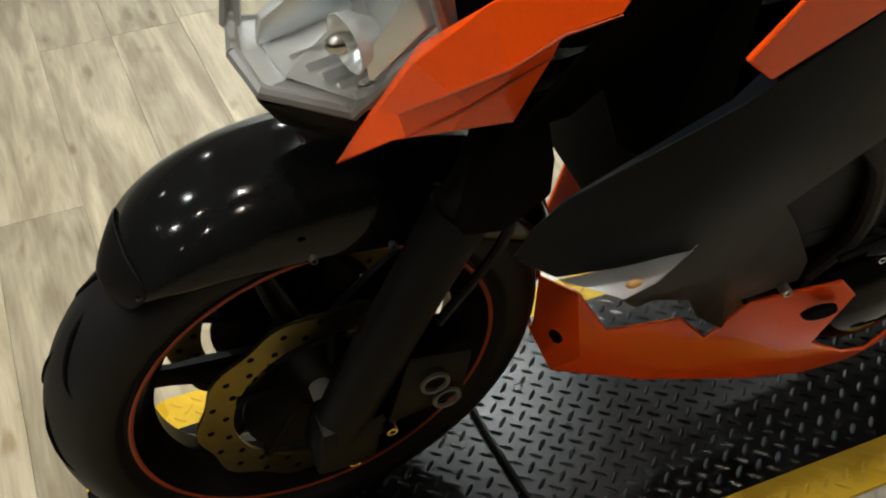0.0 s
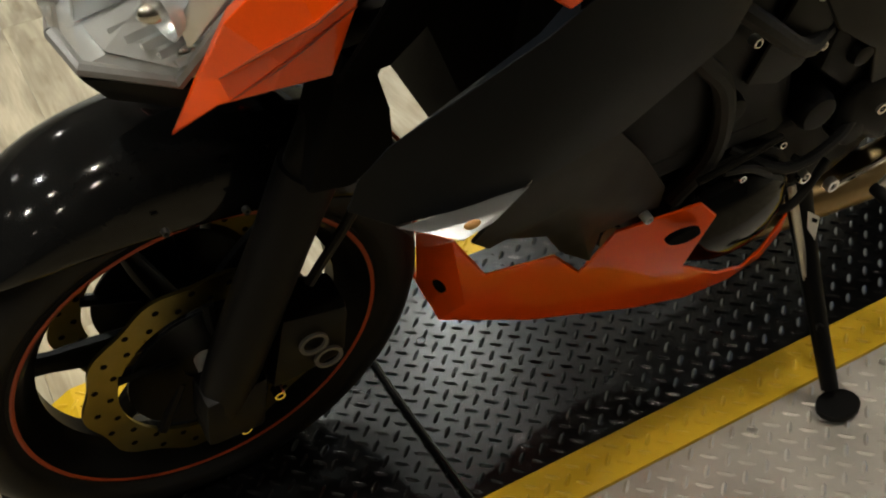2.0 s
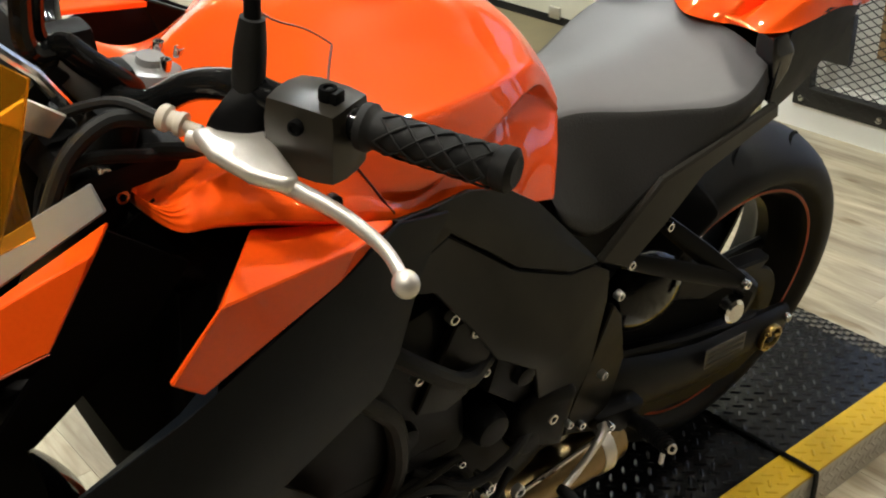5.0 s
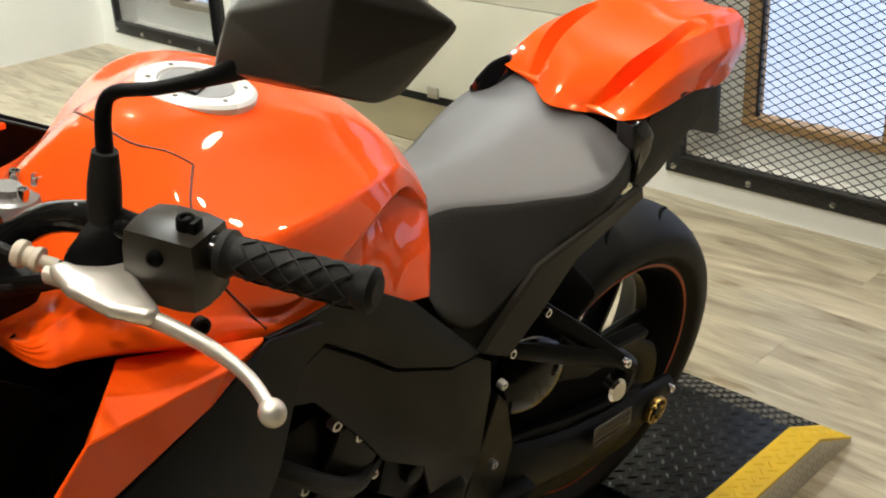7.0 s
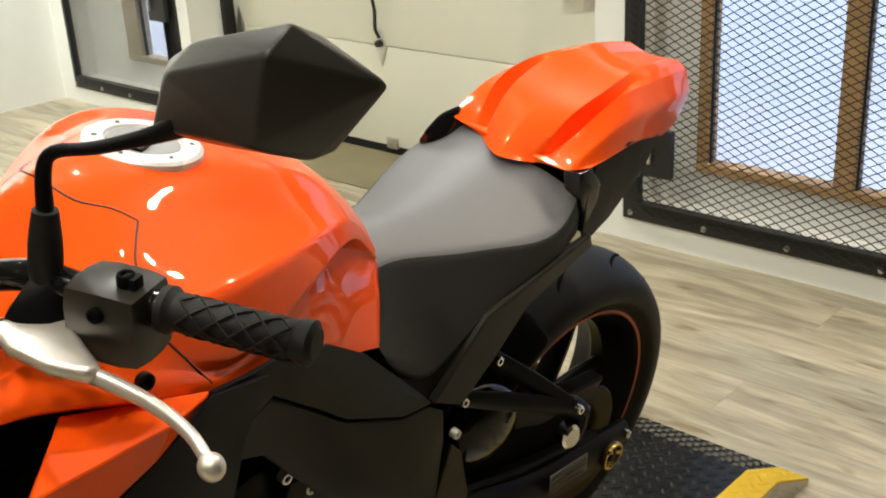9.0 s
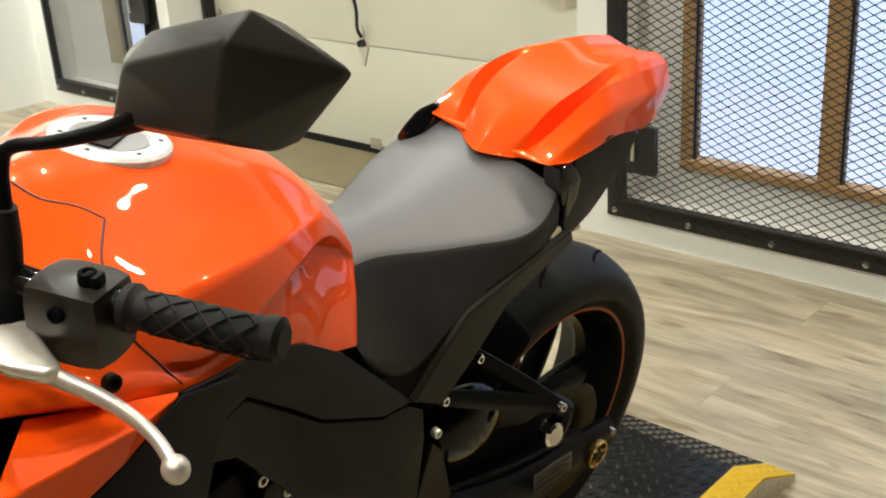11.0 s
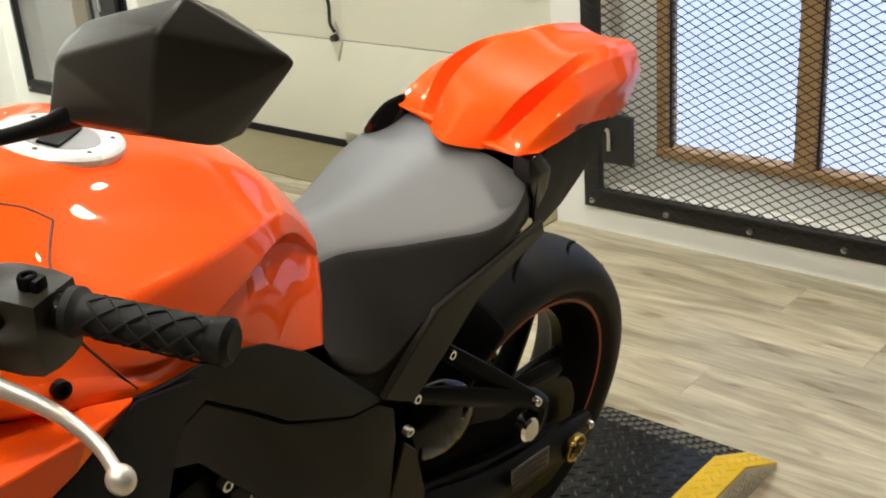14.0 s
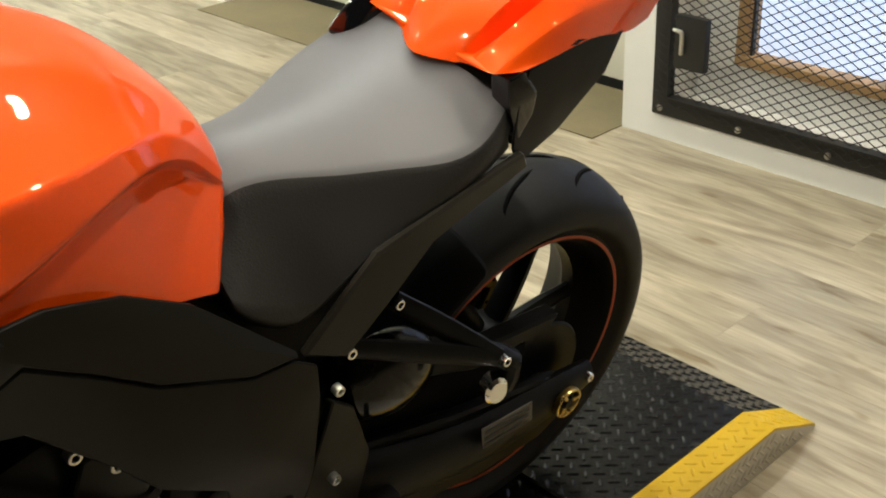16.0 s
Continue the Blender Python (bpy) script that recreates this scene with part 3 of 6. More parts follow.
deck(SX0 + YW, SX1 - YW, M_TREAD, "deck", "black tread plate deck")
deck(SX1 - YW, SX1, M_YELLOW, "edge_strip", "worn yellow painted edge")
deck(SX0, SX0 + YW, M_YELLOW, "edge_strip", "worn yellow painted edge")
def skirt(x, side):
    bm = bmesh.new()
    pts = [(SY0, 0.0), (SY1, 0.0), (SY1, 0.006), (RY1, P - 0.006), (RY0, P - 0.006), (SY0, 0.006)]
    a = [bm.verts.new((x, y, z)) for y, z in pts]
    b = [bm.verts.new((x - side * 0.004, y, z)) for y, z in pts]
    bm.faces.new(a)
    bm.faces.new(b)
    for k in range(6):
        bm.faces.new((a[k], a[(k + 1) % 6], b[(k + 1) % 6], b[k]))
    ob = part("side_skirt", bm, M_ALU, stage, "bare aluminium tread-plate side", False)
    verts, faces = [], []
    z = 0.014
    row = 0
    while z < P - 0.012:
        y = SY0 + 0.03 + (row % 2) * 0.011
        while y < SY1 - 0.02:
            if z < stage_z(0, y) - 0.014:
                a = radians(45 if row % 2 else -45)
                k = len(verts)
                for al, ac, h in ((-0.5, 0, 0), (-0.25, -0.5, 0), (0.25, -0.5, 0), (0.5, 0, 0), (0.25, 0.5, 0), (-0.25, 0.5, 0), (-0.3, 0, 1), (0.3, 0, 1)):
                    verts.append((x + side * (0.002 if h else -0.0003), y + math.cos(a) * al * 0.026 - math.sin(a) * ac * 0.007, z + math.sin(a) * al * 0.026 + math.cos(a) * ac * 0.007))
                faces += [(k, k + 1, k + 6), (k + 1, k + 2, k + 7, k + 6), (k + 2, k + 3, k + 7), (k + 3, k + 4, k + 7), (k + 4, k + 5, k + 6, k + 7), (k + 5, k, k + 6)]
            y += 0.022
        z += 0.0155
        row += 1
    me = bpy.data.meshes.new("skirt_tread")
    me.from_pydata(verts, [], faces)
    me.materials.append(M_ALU)
    lo = new("skirt_tread", me)
    lo.parent = ob
skirt(SX1, 1)
skirt(SX0, -1)

# round turntable plate that the stage is set on
table = tagged(new("turntable_plate"), "round bare aluminium tread-plate turntable under the stage", "turntable")
table.location = (0, 0, 0)
part("rim", lathe_bm([(CR - 0.004, 0.0), (CR - 0.004, 0.066), (CR - 0.02, 0.066), (CR - 0.02, 0.0)], 96, axis_m((CX, CY, 0), (0, 0, 1)), True), M_BLACKSTEEL, table)
def table_half(side, xa, xb):
    bm = bmesh.new()
    add_lathe(bm, [(0, 0.0745), (CR - 0.002, 0.0745), (CR, 0.0735), (CR, 0.0665), (0, 0.0665)], 128, axis_m((CX, CY, 0), (0, 0, 1)))
    for xcut, clear_outer in ((xa, False), (xb, True)):
        bmesh.ops.bisect_plane(bm, geom=bm.verts[:] + bm.edges[:] + bm.faces[:], plane_co=(xcut, 0, 0), plane_no=(1, 0, 0), clear_outer=clear_outer, clear_inner=not clear_outer)
    me = bpy.data.meshes.new("tread_plate")
    bm.to_mesh(me)
    bm.free()
    vs = [tuple(v.co) for v in me.vertices]
    fs = [tuple(p.vertices) for p in me.polygons]
    v2, f2 = lugs(lambda x, y: xa + 0.01 < x < xb - 0.01 and math.hypot(x - CX, y - CY) < CR - 0.016, 1.068, 0.803, 1.2, 0.0242, 0.0275, 0.0078, 0.0024, lambda x, y: 0.0745)
    k = len(vs)
    me2 = bpy.data.meshes.new("tread_plate")
    me2.from_pydata(vs + v2, [], fs + [tuple(i + k for i in f) for f in f2])
    me2.materials.append(M_ALU)
    ob = new("tread_plate", me2)
    ob.parent = table
table_half(1, SX1 + 0.001, CX + CR + 0.1)
table_half(-1, CX - CR - 0.1, SX0 - 0.001)
for sx, sy in ((1.026, 0.862), (1.03, 0.633), (1.228, 0.864), (1.028, 0.40), (1.23, 0.50), (1.10, 0.24), (1.05, 1.06)):
    part("screw", bolt_bm((sx, sy, 0.0745), (0, 0, 1), 0.0075, 0.004), M_ZINC, table, "screw")


def cord(y, name):
    """A black cord laid across the stage and down its side."""
    pts = [(SX0 - 0.006, y, 0.0), (SX0 - 0.006, y, P - 0.01), (SX0 + 0.004, y, P + 0.005), (SX0 + 0.1, y + 0.002, P + 0.005), (0.72, y - 0.002, P + 0.005), (SX1 - 0.1, y, P + 0.005), (SX1 - 0.006, y, P + 0.005), (SX1 + 0.006, y, P - 0.006), (SX1 + 0.006, y - 0.004, 0.006)]
    tagged(link(name, tube_bm(pts, 0.005, 10, 4), M_GLOSS), "black rubber cord across the stage deck", "cord", "cords across the stage")
cord(0.02, "cord")
cord(1.20, "cord")

# ---- the motorcycle ----
BIKE = Matrix.Translation((0.716, 1.083, P)) @ Matrix.Rotation(radians(-1.0), 4, "Z") @ Matrix.Rotation(radians(12.5), 4, "Y")
bike = tagged(new("motorcycle"), "orange and black naked sport motorcycle leaning on its side stand", "motorcycle")
bike.matrix_world = BIKE
# Near-black that paints shade into grooves, holes and gaps; also print and buttons.
M_SHADEBLACK = mat("shade_fill", (0.003, 0.003, 0.003), 0.8, spec=0.06)
# Orange of the rim tape, also the painted groove shade on the nose.
M_STRIPE = mat("rim_tape_and_groove_shade", (0.38, 0.055, 0.012), 0.45, var=0.3, scale=20)
M_SEAM = mat("dark_seam", (0.11, 0.016, 0.004), 0.5)
M_PLATE = mat("grey_label", (0.10, 0.095, 0.09), 0.5, var=0.1)
M_AMBER = mat("amber_bulb", (0.62, 0.34, 0.12), 0.25)
M_TAG = mat("white_tag", (0.75, 0.74, 0.72), 0.5)
M_CAPWELL = mat("grey_cap_centre", (0.30, 0.30, 0.31), 0.35, 0.4, var=0.1)
M_KNOB = mat("beige_plastic", (0.55, 0.49, 0.40), 0.4)
M_CAP = mat("silver_cap_ring", (0.82, 0.82, 0.82), 0.30, 0.25, var=0.05)


def hull_bm(pts, bevel=0.0, seg=2):
    bm = bmesh.new()
    vs = [bm.verts.new(p) for p in pts]
    r = bmesh.ops.convex_hull(bm, input=vs)
    junk = [e for e in set(r["geom_interior"]) | set(r["geom_unused"]) if isinstance(e, bmesh.types.BMVert) and e.is_valid]
    if junk:
        bmesh.ops.delete(bm, geom=junk, context="VERTS")
    bmesh.ops.dissolve_limit(bm, angle_limit=radians(4), verts=bm.verts[:], edges=bm.edges[:])
    if bevel:
        bmesh.ops.bevel(bm, geom=bm.edges[:], offset=bevel, segments=seg, affect="EDGES", profile=0.6, clamp_overlap=True)
    return bm


def subsurf(ob, levels=2, rows=None, n=0, ends=0.0):
    """Smooths a lofted part; rows: {place in the ring: sharpness} for the lengthwise edges, ends: that of its first and last ring."""
    if rows or ends:
        me = ob.data
        at = me.attributes.new("crease_edge", "FLOAT", "EDGE")
        last = len(me.vertices) // n - 1
        for e in me.edges:
            a, b = e.vertices
            ka, kb, ra, rb = a % n, b % n, a // n, b // n
            if ra != rb and ka == kb:
                kk = min(ka, (n - ka) % n)
                at.data[e.index].value = (rows or {}).get(kk, 0.0)
            elif ra == rb and ra in (0, last):
                at.data[e.index].value = ends
    md = ob.modifiers.new("smooth", "SUBSURF")
    md.levels = md.render_levels = levels
    return ob


def pair(name, bm, material, parent, label="", angle=35):
    b2 = mirrored(bm)
    return part(name, bm, material, parent, label, True, angle), part(name, b2, material, parent, label, True, angle)


def dome_bm(c, rad, m=None, seg=20, rings=12):
    bm = bmesh.new()
    r = bmesh.ops.create_uvsphere(bm, u_segments=seg, v_segments=rings, radius=1)
    bmesh.ops.scale(bm, vec=rad, verts=bm.verts[:])
    if m is not None:
        bmesh.ops.transform(bm, matrix=m, verts=bm.verts[:])
    bmesh.ops.translate(bm, vec=c, verts=bm.verts[:])
    return bm


def bolt(p, d=(1, 0, 0), r=0.007, h=0.006, material=None, parent=None):
    r, h = r * 0.88, h * 0.8
    b = part("bolt", bolt_bm(p, d, r, h), material or M_ZINC, parent or bike)
    # Shade in the socket is painted by a near-black disc.
    part("socket", lathe_bm([(0, h * 0.62), (r * 0.5, h * 0.62), (r * 0.5, h * 0.4)], 6, axis_m(p, d)), M_SHADEBLACK, b, "near-black disc painting the shade of a hexagon socket")
    return b


# -- wheels --
def tyre_profile(R, half, flange):
    pts = [(flange, half * 0.72), (flange + 0.012, half * 0.86), (R - 0.058 * R / 0.3, half * 1.0), (R - 0.034, half * 0.95), (R - 0.017, half * 0.72), (R - 0.006, half * 0.42), (R, 0)]
    full = pts + [(r, -a) for r, a in reversed(pts[:-1])]
    sm = smooth_path([(r, a, 0) for r, a in full], 3)
    return [(v.x, v.y) for v in sm]


def wheel(name, centre, R, half, flange, spokes, steer, label, disc_r, discs, turn):
    m = Matrix.Translation(centre) @ Matrix.Rotation(radians(steer), 4, "Z")
    bm = bmesh.new()
    hw = half * 0.80
    rim = [(flange + 0.006, hw), (flange - 0.004, hw + 0.002), (flange - 0.014, hw - 0.008), (flange - 0.022, hw * 0.45), (flange - 0.036, 0.012), (flange - 0.036, -0.012), (flange - 0.022, -hw * 0.45), (flange - 0.014, -hw + 0.008), (flange - 0.004, -hw - 0.002), (flange + 0.006, -hw)]
    add_lathe(bm, rim, 72, None, True)
    add_lathe(bm, [(0.0, 0.05), (0.034, 0.05), (0.036, 0.03), (0.046, 0.02), (0.046, -0.02), (0.036, -0.03), (0.034, -0.05), (0.0, -0.05)], 32)
    arms = []
    for k in range(spokes):
        a = 2 * math.pi * k / spokes + turn
        ends = [(0.032, 0.020, 0.0), (0.075, 0.021, 0.03), (0.13, 0.019, 0.05), (flange - 0.055, 0.015, 0.05), (flange - 0.028, 0.017, 0.04)]
        pts = [Vector((0, math.cos(a + sw) * r, math.sin(a + sw) * r)) for r, _, sw in ends]
        sb = tube_bm(pts, [w_ for _, w_, _ in ends], 10, 3, 0.7)
        bmesh.ops.transform(sb, matrix=m, verts=sb.verts[:])
        arms.append(sb)
    bmesh.ops.transform(bm, matrix=m, verts=bm.verts[:])
    w = part(name, bm, M_SATIN, bike, label)
    for sb in arms:
        part("spoke", sb, M_SATIN, w)
    part("tyre", lathe_bm(tyre_profile(R, half, flange), 96, m), M_TYRE, w, "black road tyre with worn tread")
    for sd in (1, -1):
        part("rim_stripe", lathe_bm([(flange - 0.0035, sd * (hw + 0.0024)), (flange - 0.0005, sd * (hw + 0.0034)), (flange + 0.0020, sd * (hw + 0.0026))], 72, m), M_STRIPE, w, "thin orange rim stripe")
    # Rain grooves are dark inlaid strands; their shade comes from the colour.
    gb = bmesh.new()
    prof = tyre_profile(R, half, flange)
    def at(u, a):
        """A point on the tread: u from -1 to 1 across, a round the wheel."""
        best = min(prof, key=lambda q: abs(q[1] - u * half) - q[0] * 0.2)
        r = best[0]
        return m @ Vector((u * half, math.cos(a) * (r + 0.0002), math.sin(a) * (r + 0.0002)))
    n = 13
    for k in range(n):
        for sd in (1, -1):
            a0 = 2 * math.pi * (k + (0.5 if sd < 0 else 0)) / n
            pts = []
            for q in range(9):
                f = q / 8
                u = sd * (0.10 + 0.68 * f)
                rr = R - 0.0015 - (abs(u) ** 2.6) * 0.052
                a = a0 + 0.42 * (1 - (1 - f) ** 2) * 0.8
                pts.append(m @ Vector((u * half, math.cos(a) * rr, math.sin(a) * rr)))
            add_tube(gb, pts, [0.001] + [0.0036] * 7 + [0.001], 6, 2)
    part("shade_fill", gb, M_SHADEBLACK, w, "near-black inlay for the shade of a curved rain groove")
    for dx in discs:
        db = bmesh.new()
        seg = 120
        rows = []
        for x in (dx - 0.0025, dx + 0.0025):
            for inner in (0, 1):
                rows.append([db.verts.new((x, (disc_r * 0.74 if inner else disc_r + 0.004 * math.cos(10 * t)) * math.cos(t), (disc_r * 0.74 if inner else disc_r + 0.004 * math.cos(10 * t)) * math.sin(t))) for t in [2 * math.pi * q / seg for q in range(seg)]])
        for a, b in ((0, 1), (2, 3), (0, 2), (1, 3)):
            for q in range(seg):
                db.faces.new((rows[a][q], rows[a][(q + 1) % seg], rows[b][(q + 1) % seg], rows[b][q]))
        bmesh.ops.transform(db, matrix=m, verts=db.verts[:])
        d = part("brake_disc", db, M_DISC, w, "wave-edged steel brake disc")
        # Vent holes are black dots on the disc, their dark given as colour.
        hb = bmesh.new()
        for q in range(40):
            t = 2 * math.pi * q / 40
            r = disc_r * (0.80 if q % 2 else 0.92)
            for sd in (1, -1):
                add_lathe(hb, [(0, 0.0004), (0.004, 0.0004), (0.004, -0.001)], 8, m @ axis_m((dx + sd * 0.0025, r * math.cos(t), r * math.sin(t)), (sd, 0, 0)))
        part("vent_hole_dot", hb, M_SHADEBLACK, d, "black dots standing in for the shade of drilled vent holes")
        part("disc_carrier", lathe_bm([(0.030, dx * 0.82 - 0.004), (disc_r * 0.60, dx * 0.9 - 0.003), (disc_r * 0.66, dx - 0.002), (disc_r * 0.66, dx + 0.002), (disc_r * 0.60, dx * 0.9 + 0.003), (0.030, dx * 0.82 + 0.004)], 40, m, True), M_SATIN, w, "black brake disc carrier")
        for q in range(5):
            t = 2 * math.pi * q / 5
            cb = tube_bm([Vector((dx * 0.8, 0.045 * math.cos(t), 0.045 * math.sin(t))), Vector((dx, disc_r * 0.76 * math.cos(t + 0.2), disc_r * 0.76 * math.sin(t + 0.2)))], 0.008, 8, 1)
            bmesh.ops.transform(cb, matrix=m, verts=cb.verts[:])
            part("disc_carrier_arm", cb, M_SATIN, w)
    return w


RW = Vector((-0.016, 0.034, 0.315))
FW = Vector((-0.018, -1.310, 0.294))
wheel("rear_wheel", RW, 0.308, 0.083, 0.2235, 6, 0, "black cast rear wheel with orange stripe", 0.105, (-0.075,), 0.03)
wheel("front_wheel", FW, 0.299, 0.058, 0.220, 6, 3, "black cast front wheel with orange stripe", 0.148, (0.062, -0.062), radians(-18))
part("axle", lathe_bm([(0, -0.15), (0.011, -0.15), (0.011, 0.15), (0, 0.15)], 16, axis_m(RW, (1, 0, 0))), M_SATIN, bike)

# -- front mudguard --
def fender():
    secs = []
    ST = Matrix.Translation(FW) @ Matrix.Rotation(radians(3), 4, "Z")
    for a, rc, xs, rs in ((36, 0.316, 0.056, 0.298), (33, 0.323, 0.064, 0.295), (28, 0.333, 0.074, 0.288), (20, 0.342, 0.080, 0.278), (8, 0.349, 0.084, 0.262), (-10, 0.352, 0.086, 0.254), (-28, 0.350, 0.086, 0.262), (-48, 0.346, 0.080, 0.280), (-60, 0.338, 0.072, 0.292)):
        t = radians(a)
        row = []
        for x, r in ((-xs, rs), (-xs * 0.99, rs * 0.5 + rc * 0.5), (-xs * 0.72, rc - 0.012), (-xs * 0.36, rc - 0.002), (0, rc), (xs * 0.36, rc - 0.002), (xs * 0.72, rc - 0.012), (xs * 0.99, rs * 0.5 + rc * 0.5), (xs, rs)):
            row.append(ST @ Vector((x, -math.sin(t) * r, math.cos(t) * r)))
        secs.append(row)
    bm = loft_bm(secs, closed=False)
    ob = part("front_mudguard", bm, M_GLOSS, bike, "gloss black front mudguard", True, 80)
    sd = ob.modifiers.new("thick", "SOLIDIFY")
    sd.thickness, sd.offset = 0.004, -1
    subsurf(ob, 2)
    # satin front lip
    rows = []
    for a, rc, xs in ((41, 0.3085, 0.036), (38.5, 0.3130, 0.050), (36, 0.3175, 0.059), (32, 0.3265, 0.066)):
        t = radians(a)
        rows.append([ST @ Vector((x * xs, -math.sin(t) * (rc - 0.02 * abs(x) ** 3), math.cos(t) * (rc - 0.02 * abs(x) ** 3))) for x in (-1, -0.6, -0.2, 0.2, 0.6, 1)])
    lo = part("mudguard_lip", loft_bm(rows, closed=False), M_SATIN, bike, "matt black mudguard lip", True, 80)
    sd = lo.modifiers.new("thick", "SOLIDIFY")
    sd.thickness, sd.offset = 0.003, 0
    subsurf(lo, 2)
    return ob
fender()
for q, (a, x) in enumerate(((2, 0.088), (-14, 0.089))):
    t = radians(a)
    bolt((x - 0.008 + 0.006, FW.y - math.sin(t) * 0.285, FW.z + math.cos(t) * 0.285), (1, 0, 0.2), 0.0045, 0.004, M_BLACKSTEEL)

# -- fork, calipers --
for sd in (1, -1):
    x = sd * 0.105 - 0.004
    part("fork_slider", tube_bm([(x, -1.318, 0.285), (x, -1.300, 0.335), (x, -1.262, 0.425), (x, -1.218, 0.525), (x, -1.178, 0.615)], [0.027, 0.030, 0.031, 0.030, 0.032], 20, 3), M_SATIN, bike, "matt black fork leg")
    part("fork_tube", tube_bm([(x, -1.178, 0.612), (x, -1.095, 0.80), (x, -1.012, 0.985)], 0.027, 20, 1), M_FRAME, bike)
    part("fork_cap", tube_bm([(x, -1.012, 0.985), (x, -1.000, 1.012)], [0.024, 0.020], 18, 1), M_SATIN, bike)
    part("axle_clamp", hull_bm([(x - 0.03, -1.345, 0.262), (x + 0.03, -1.345, 0.262), (x - 0.03, -1.275, 0.262), (x + 0.03, -1.275, 0.262), (x - 0.026, -1.335, 0.335), (x + 0.026, -1.335, 0.335), (x - 0.026, -1.26, 0.345), (x + 0.026, -1.26, 0.345)], 0.01), M_SATIN, bike)
    part("brake_caliper", hull_bm([(x - 0.045, -1.26, 0.30), (x + 0.018, -1.26, 0.30), (x - 0.045, -1.235, 0.42), (x + 0.018, -1.235, 0.42), (x - 0.045, -1.165, 0.315), (x + 0.016, -1.165, 0.315), (x - 0.045, -1.155, 0.40), (x + 0.016, -1.155, 0.40)], 0.014), M_FRAME, bike, "black four-piston brake caliper")
    if sd > 0:
        for p in ((0.111, -1.305, 0.352), (0.105, -1.25, 0.282), (0.115, -1.298, 0.258)):
            bolt(p, (1, 0, 0), 0.0085, 0.012, M_CHROME)
        for p in ((0.122, -1.205, 0.37), (0.122, -1.19, 0.335)):
            part("piston_ring", lathe_bm([(0.013, 0.0), (0.017, 0.0), (0.017, 0.004), (0.013, 0.004)], 20, axis_m(p, (1, 0, 0)), True), M_PLATE, bike)
part("front_axle", lathe_bm([(0, -0.13), (0.013, -0.13), (0.013, 0.13), (0.009, 0.132), (0, 0.132)], 16, axis_m(FW, (1, 0, 0))), M_CASTALU, bike)
part("lower_yoke", hull_bm([(sx * 0.135, yy2, zz) for sx in (1, -1) for yy2, zz in ((-1.155, 0.765), (-1.065, 0.775), (-1.135, 0.80), (-1.05, 0.81))], 0.01), M_SATIN, bike)
part("upper_yoke", hull_bm([(sx * 0.135, yy2, zz) for sx in (1, -1) for yy2, zz in ((-1.06, 0.955), (-0.965, 0.965), (-1.05, 0.985), (-0.955, 0.99))], 0.01), M_SATIN, bike)
part("steering_head", tube_bm([(0, -1.10, 0.78), (0, -1.015, 0.965)], 0.04, 20, 1), M_FRAME, bike)
part("brake_hose", tube_bm([(0.06, -1.06, 0.76), (0.085, -1.135, 0.66), (0.09, -1.12, 0.55), (0.09, -1.19, 0.43)], 0.006, 8, 6), M_RUBBER, bike)

# -- headlight and nose --
head = part("headlight", hull_bm([(sx * a, b, c) for sx in (1, -1) for a, b, c in ((0.136, -1.165, 0.83), (0.115, -1.165, 0.905), (0.03, -1.18, 0.91), (0.12, -1.10, 0.80), (0.10, -1.10, 0.90), (0.09, -1.215, 0.72), (0.04, -1.20, 0.68))], 0.006), M_SATIN, bike, "black headlight shell")
part("chin", hull_bm([(sx * a, b, c) for sx in (1, -1) for a, b, c in ((0.044, -1.330, 0.716), (0.050, -1.350, 0.754), (0.066, -1.262, 0.694), (0.073, -1.274, 0.732), (0.04, -1.19, 0.69), (0.085, -1.19, 0.70))], 0.005), M_SATIN, head, "black chin under the lens")
A_, B_, C_, D_ = Vector((0.048, -1.345, 0.762)), Vector((0.071, -1.272, 0.736)), Vector((0.118, -1.212, 0.842)), Vector((0.108, -1.222, 0.892))
N_, K_ = Vector((0.050, -1.340, 0.812)), Vector((0.085, -1.284, 0.800))
def mx(v):
    return Vector((-v.x, v.y, v.z))
lb = bmesh.new()
LV_ = [Vector((0, -1.354, 0.766)), A_, B_, C_, D_, Vector((0, -1.295, 0.892)), mx(D_), mx(C_), mx(B_), mx(A_), Vector((0, -1.358, 0.795)), N_, K_, mx(N_), mx(K_), Vector((0, -1.350, 0.832))]
lvs = [lb.verts.new(p) for p in LV_]
for f in ((0, 1, 11, 10), (1, 2, 12, 11), (2, 3, 12), (3, 4, 12), (11, 12, 4), (10, 11, 15), (15, 11, 4, 5), (0, 10, 13, 9), (9, 13, 14, 8), (8, 14, 7), (7, 14, 6), (13, 6, 14), (10, 15, 13), (15, 5, 6, 13)):
    lb.faces.new([lvs[i] for i in f])
bmesh.ops.recalc_face_normals(lb, faces=lb.faces[:])
bmesh.ops.solidify(lb, geom=lb.faces[:], thickness=0.0015)
lens = part("lens", lb, M_LENS, head, "clear faceted headlight lens", True, 12)
lens.visible_shadow = False
rim_pts = [LV_[i] for i in (0, 1, 2, 3, 4, 5, 6, 7, 8, 9, 0)]
part("bezel", tube_bm(rim_pts, 0.007, 8, 1), M_BEZEL, head, "grey plastic bezel")
part("bezel", tube_bm([mx(A_), mx(N_), mx(D_)], 0.010, 8, 1), M_BEZEL, head, "grey plastic bezel")
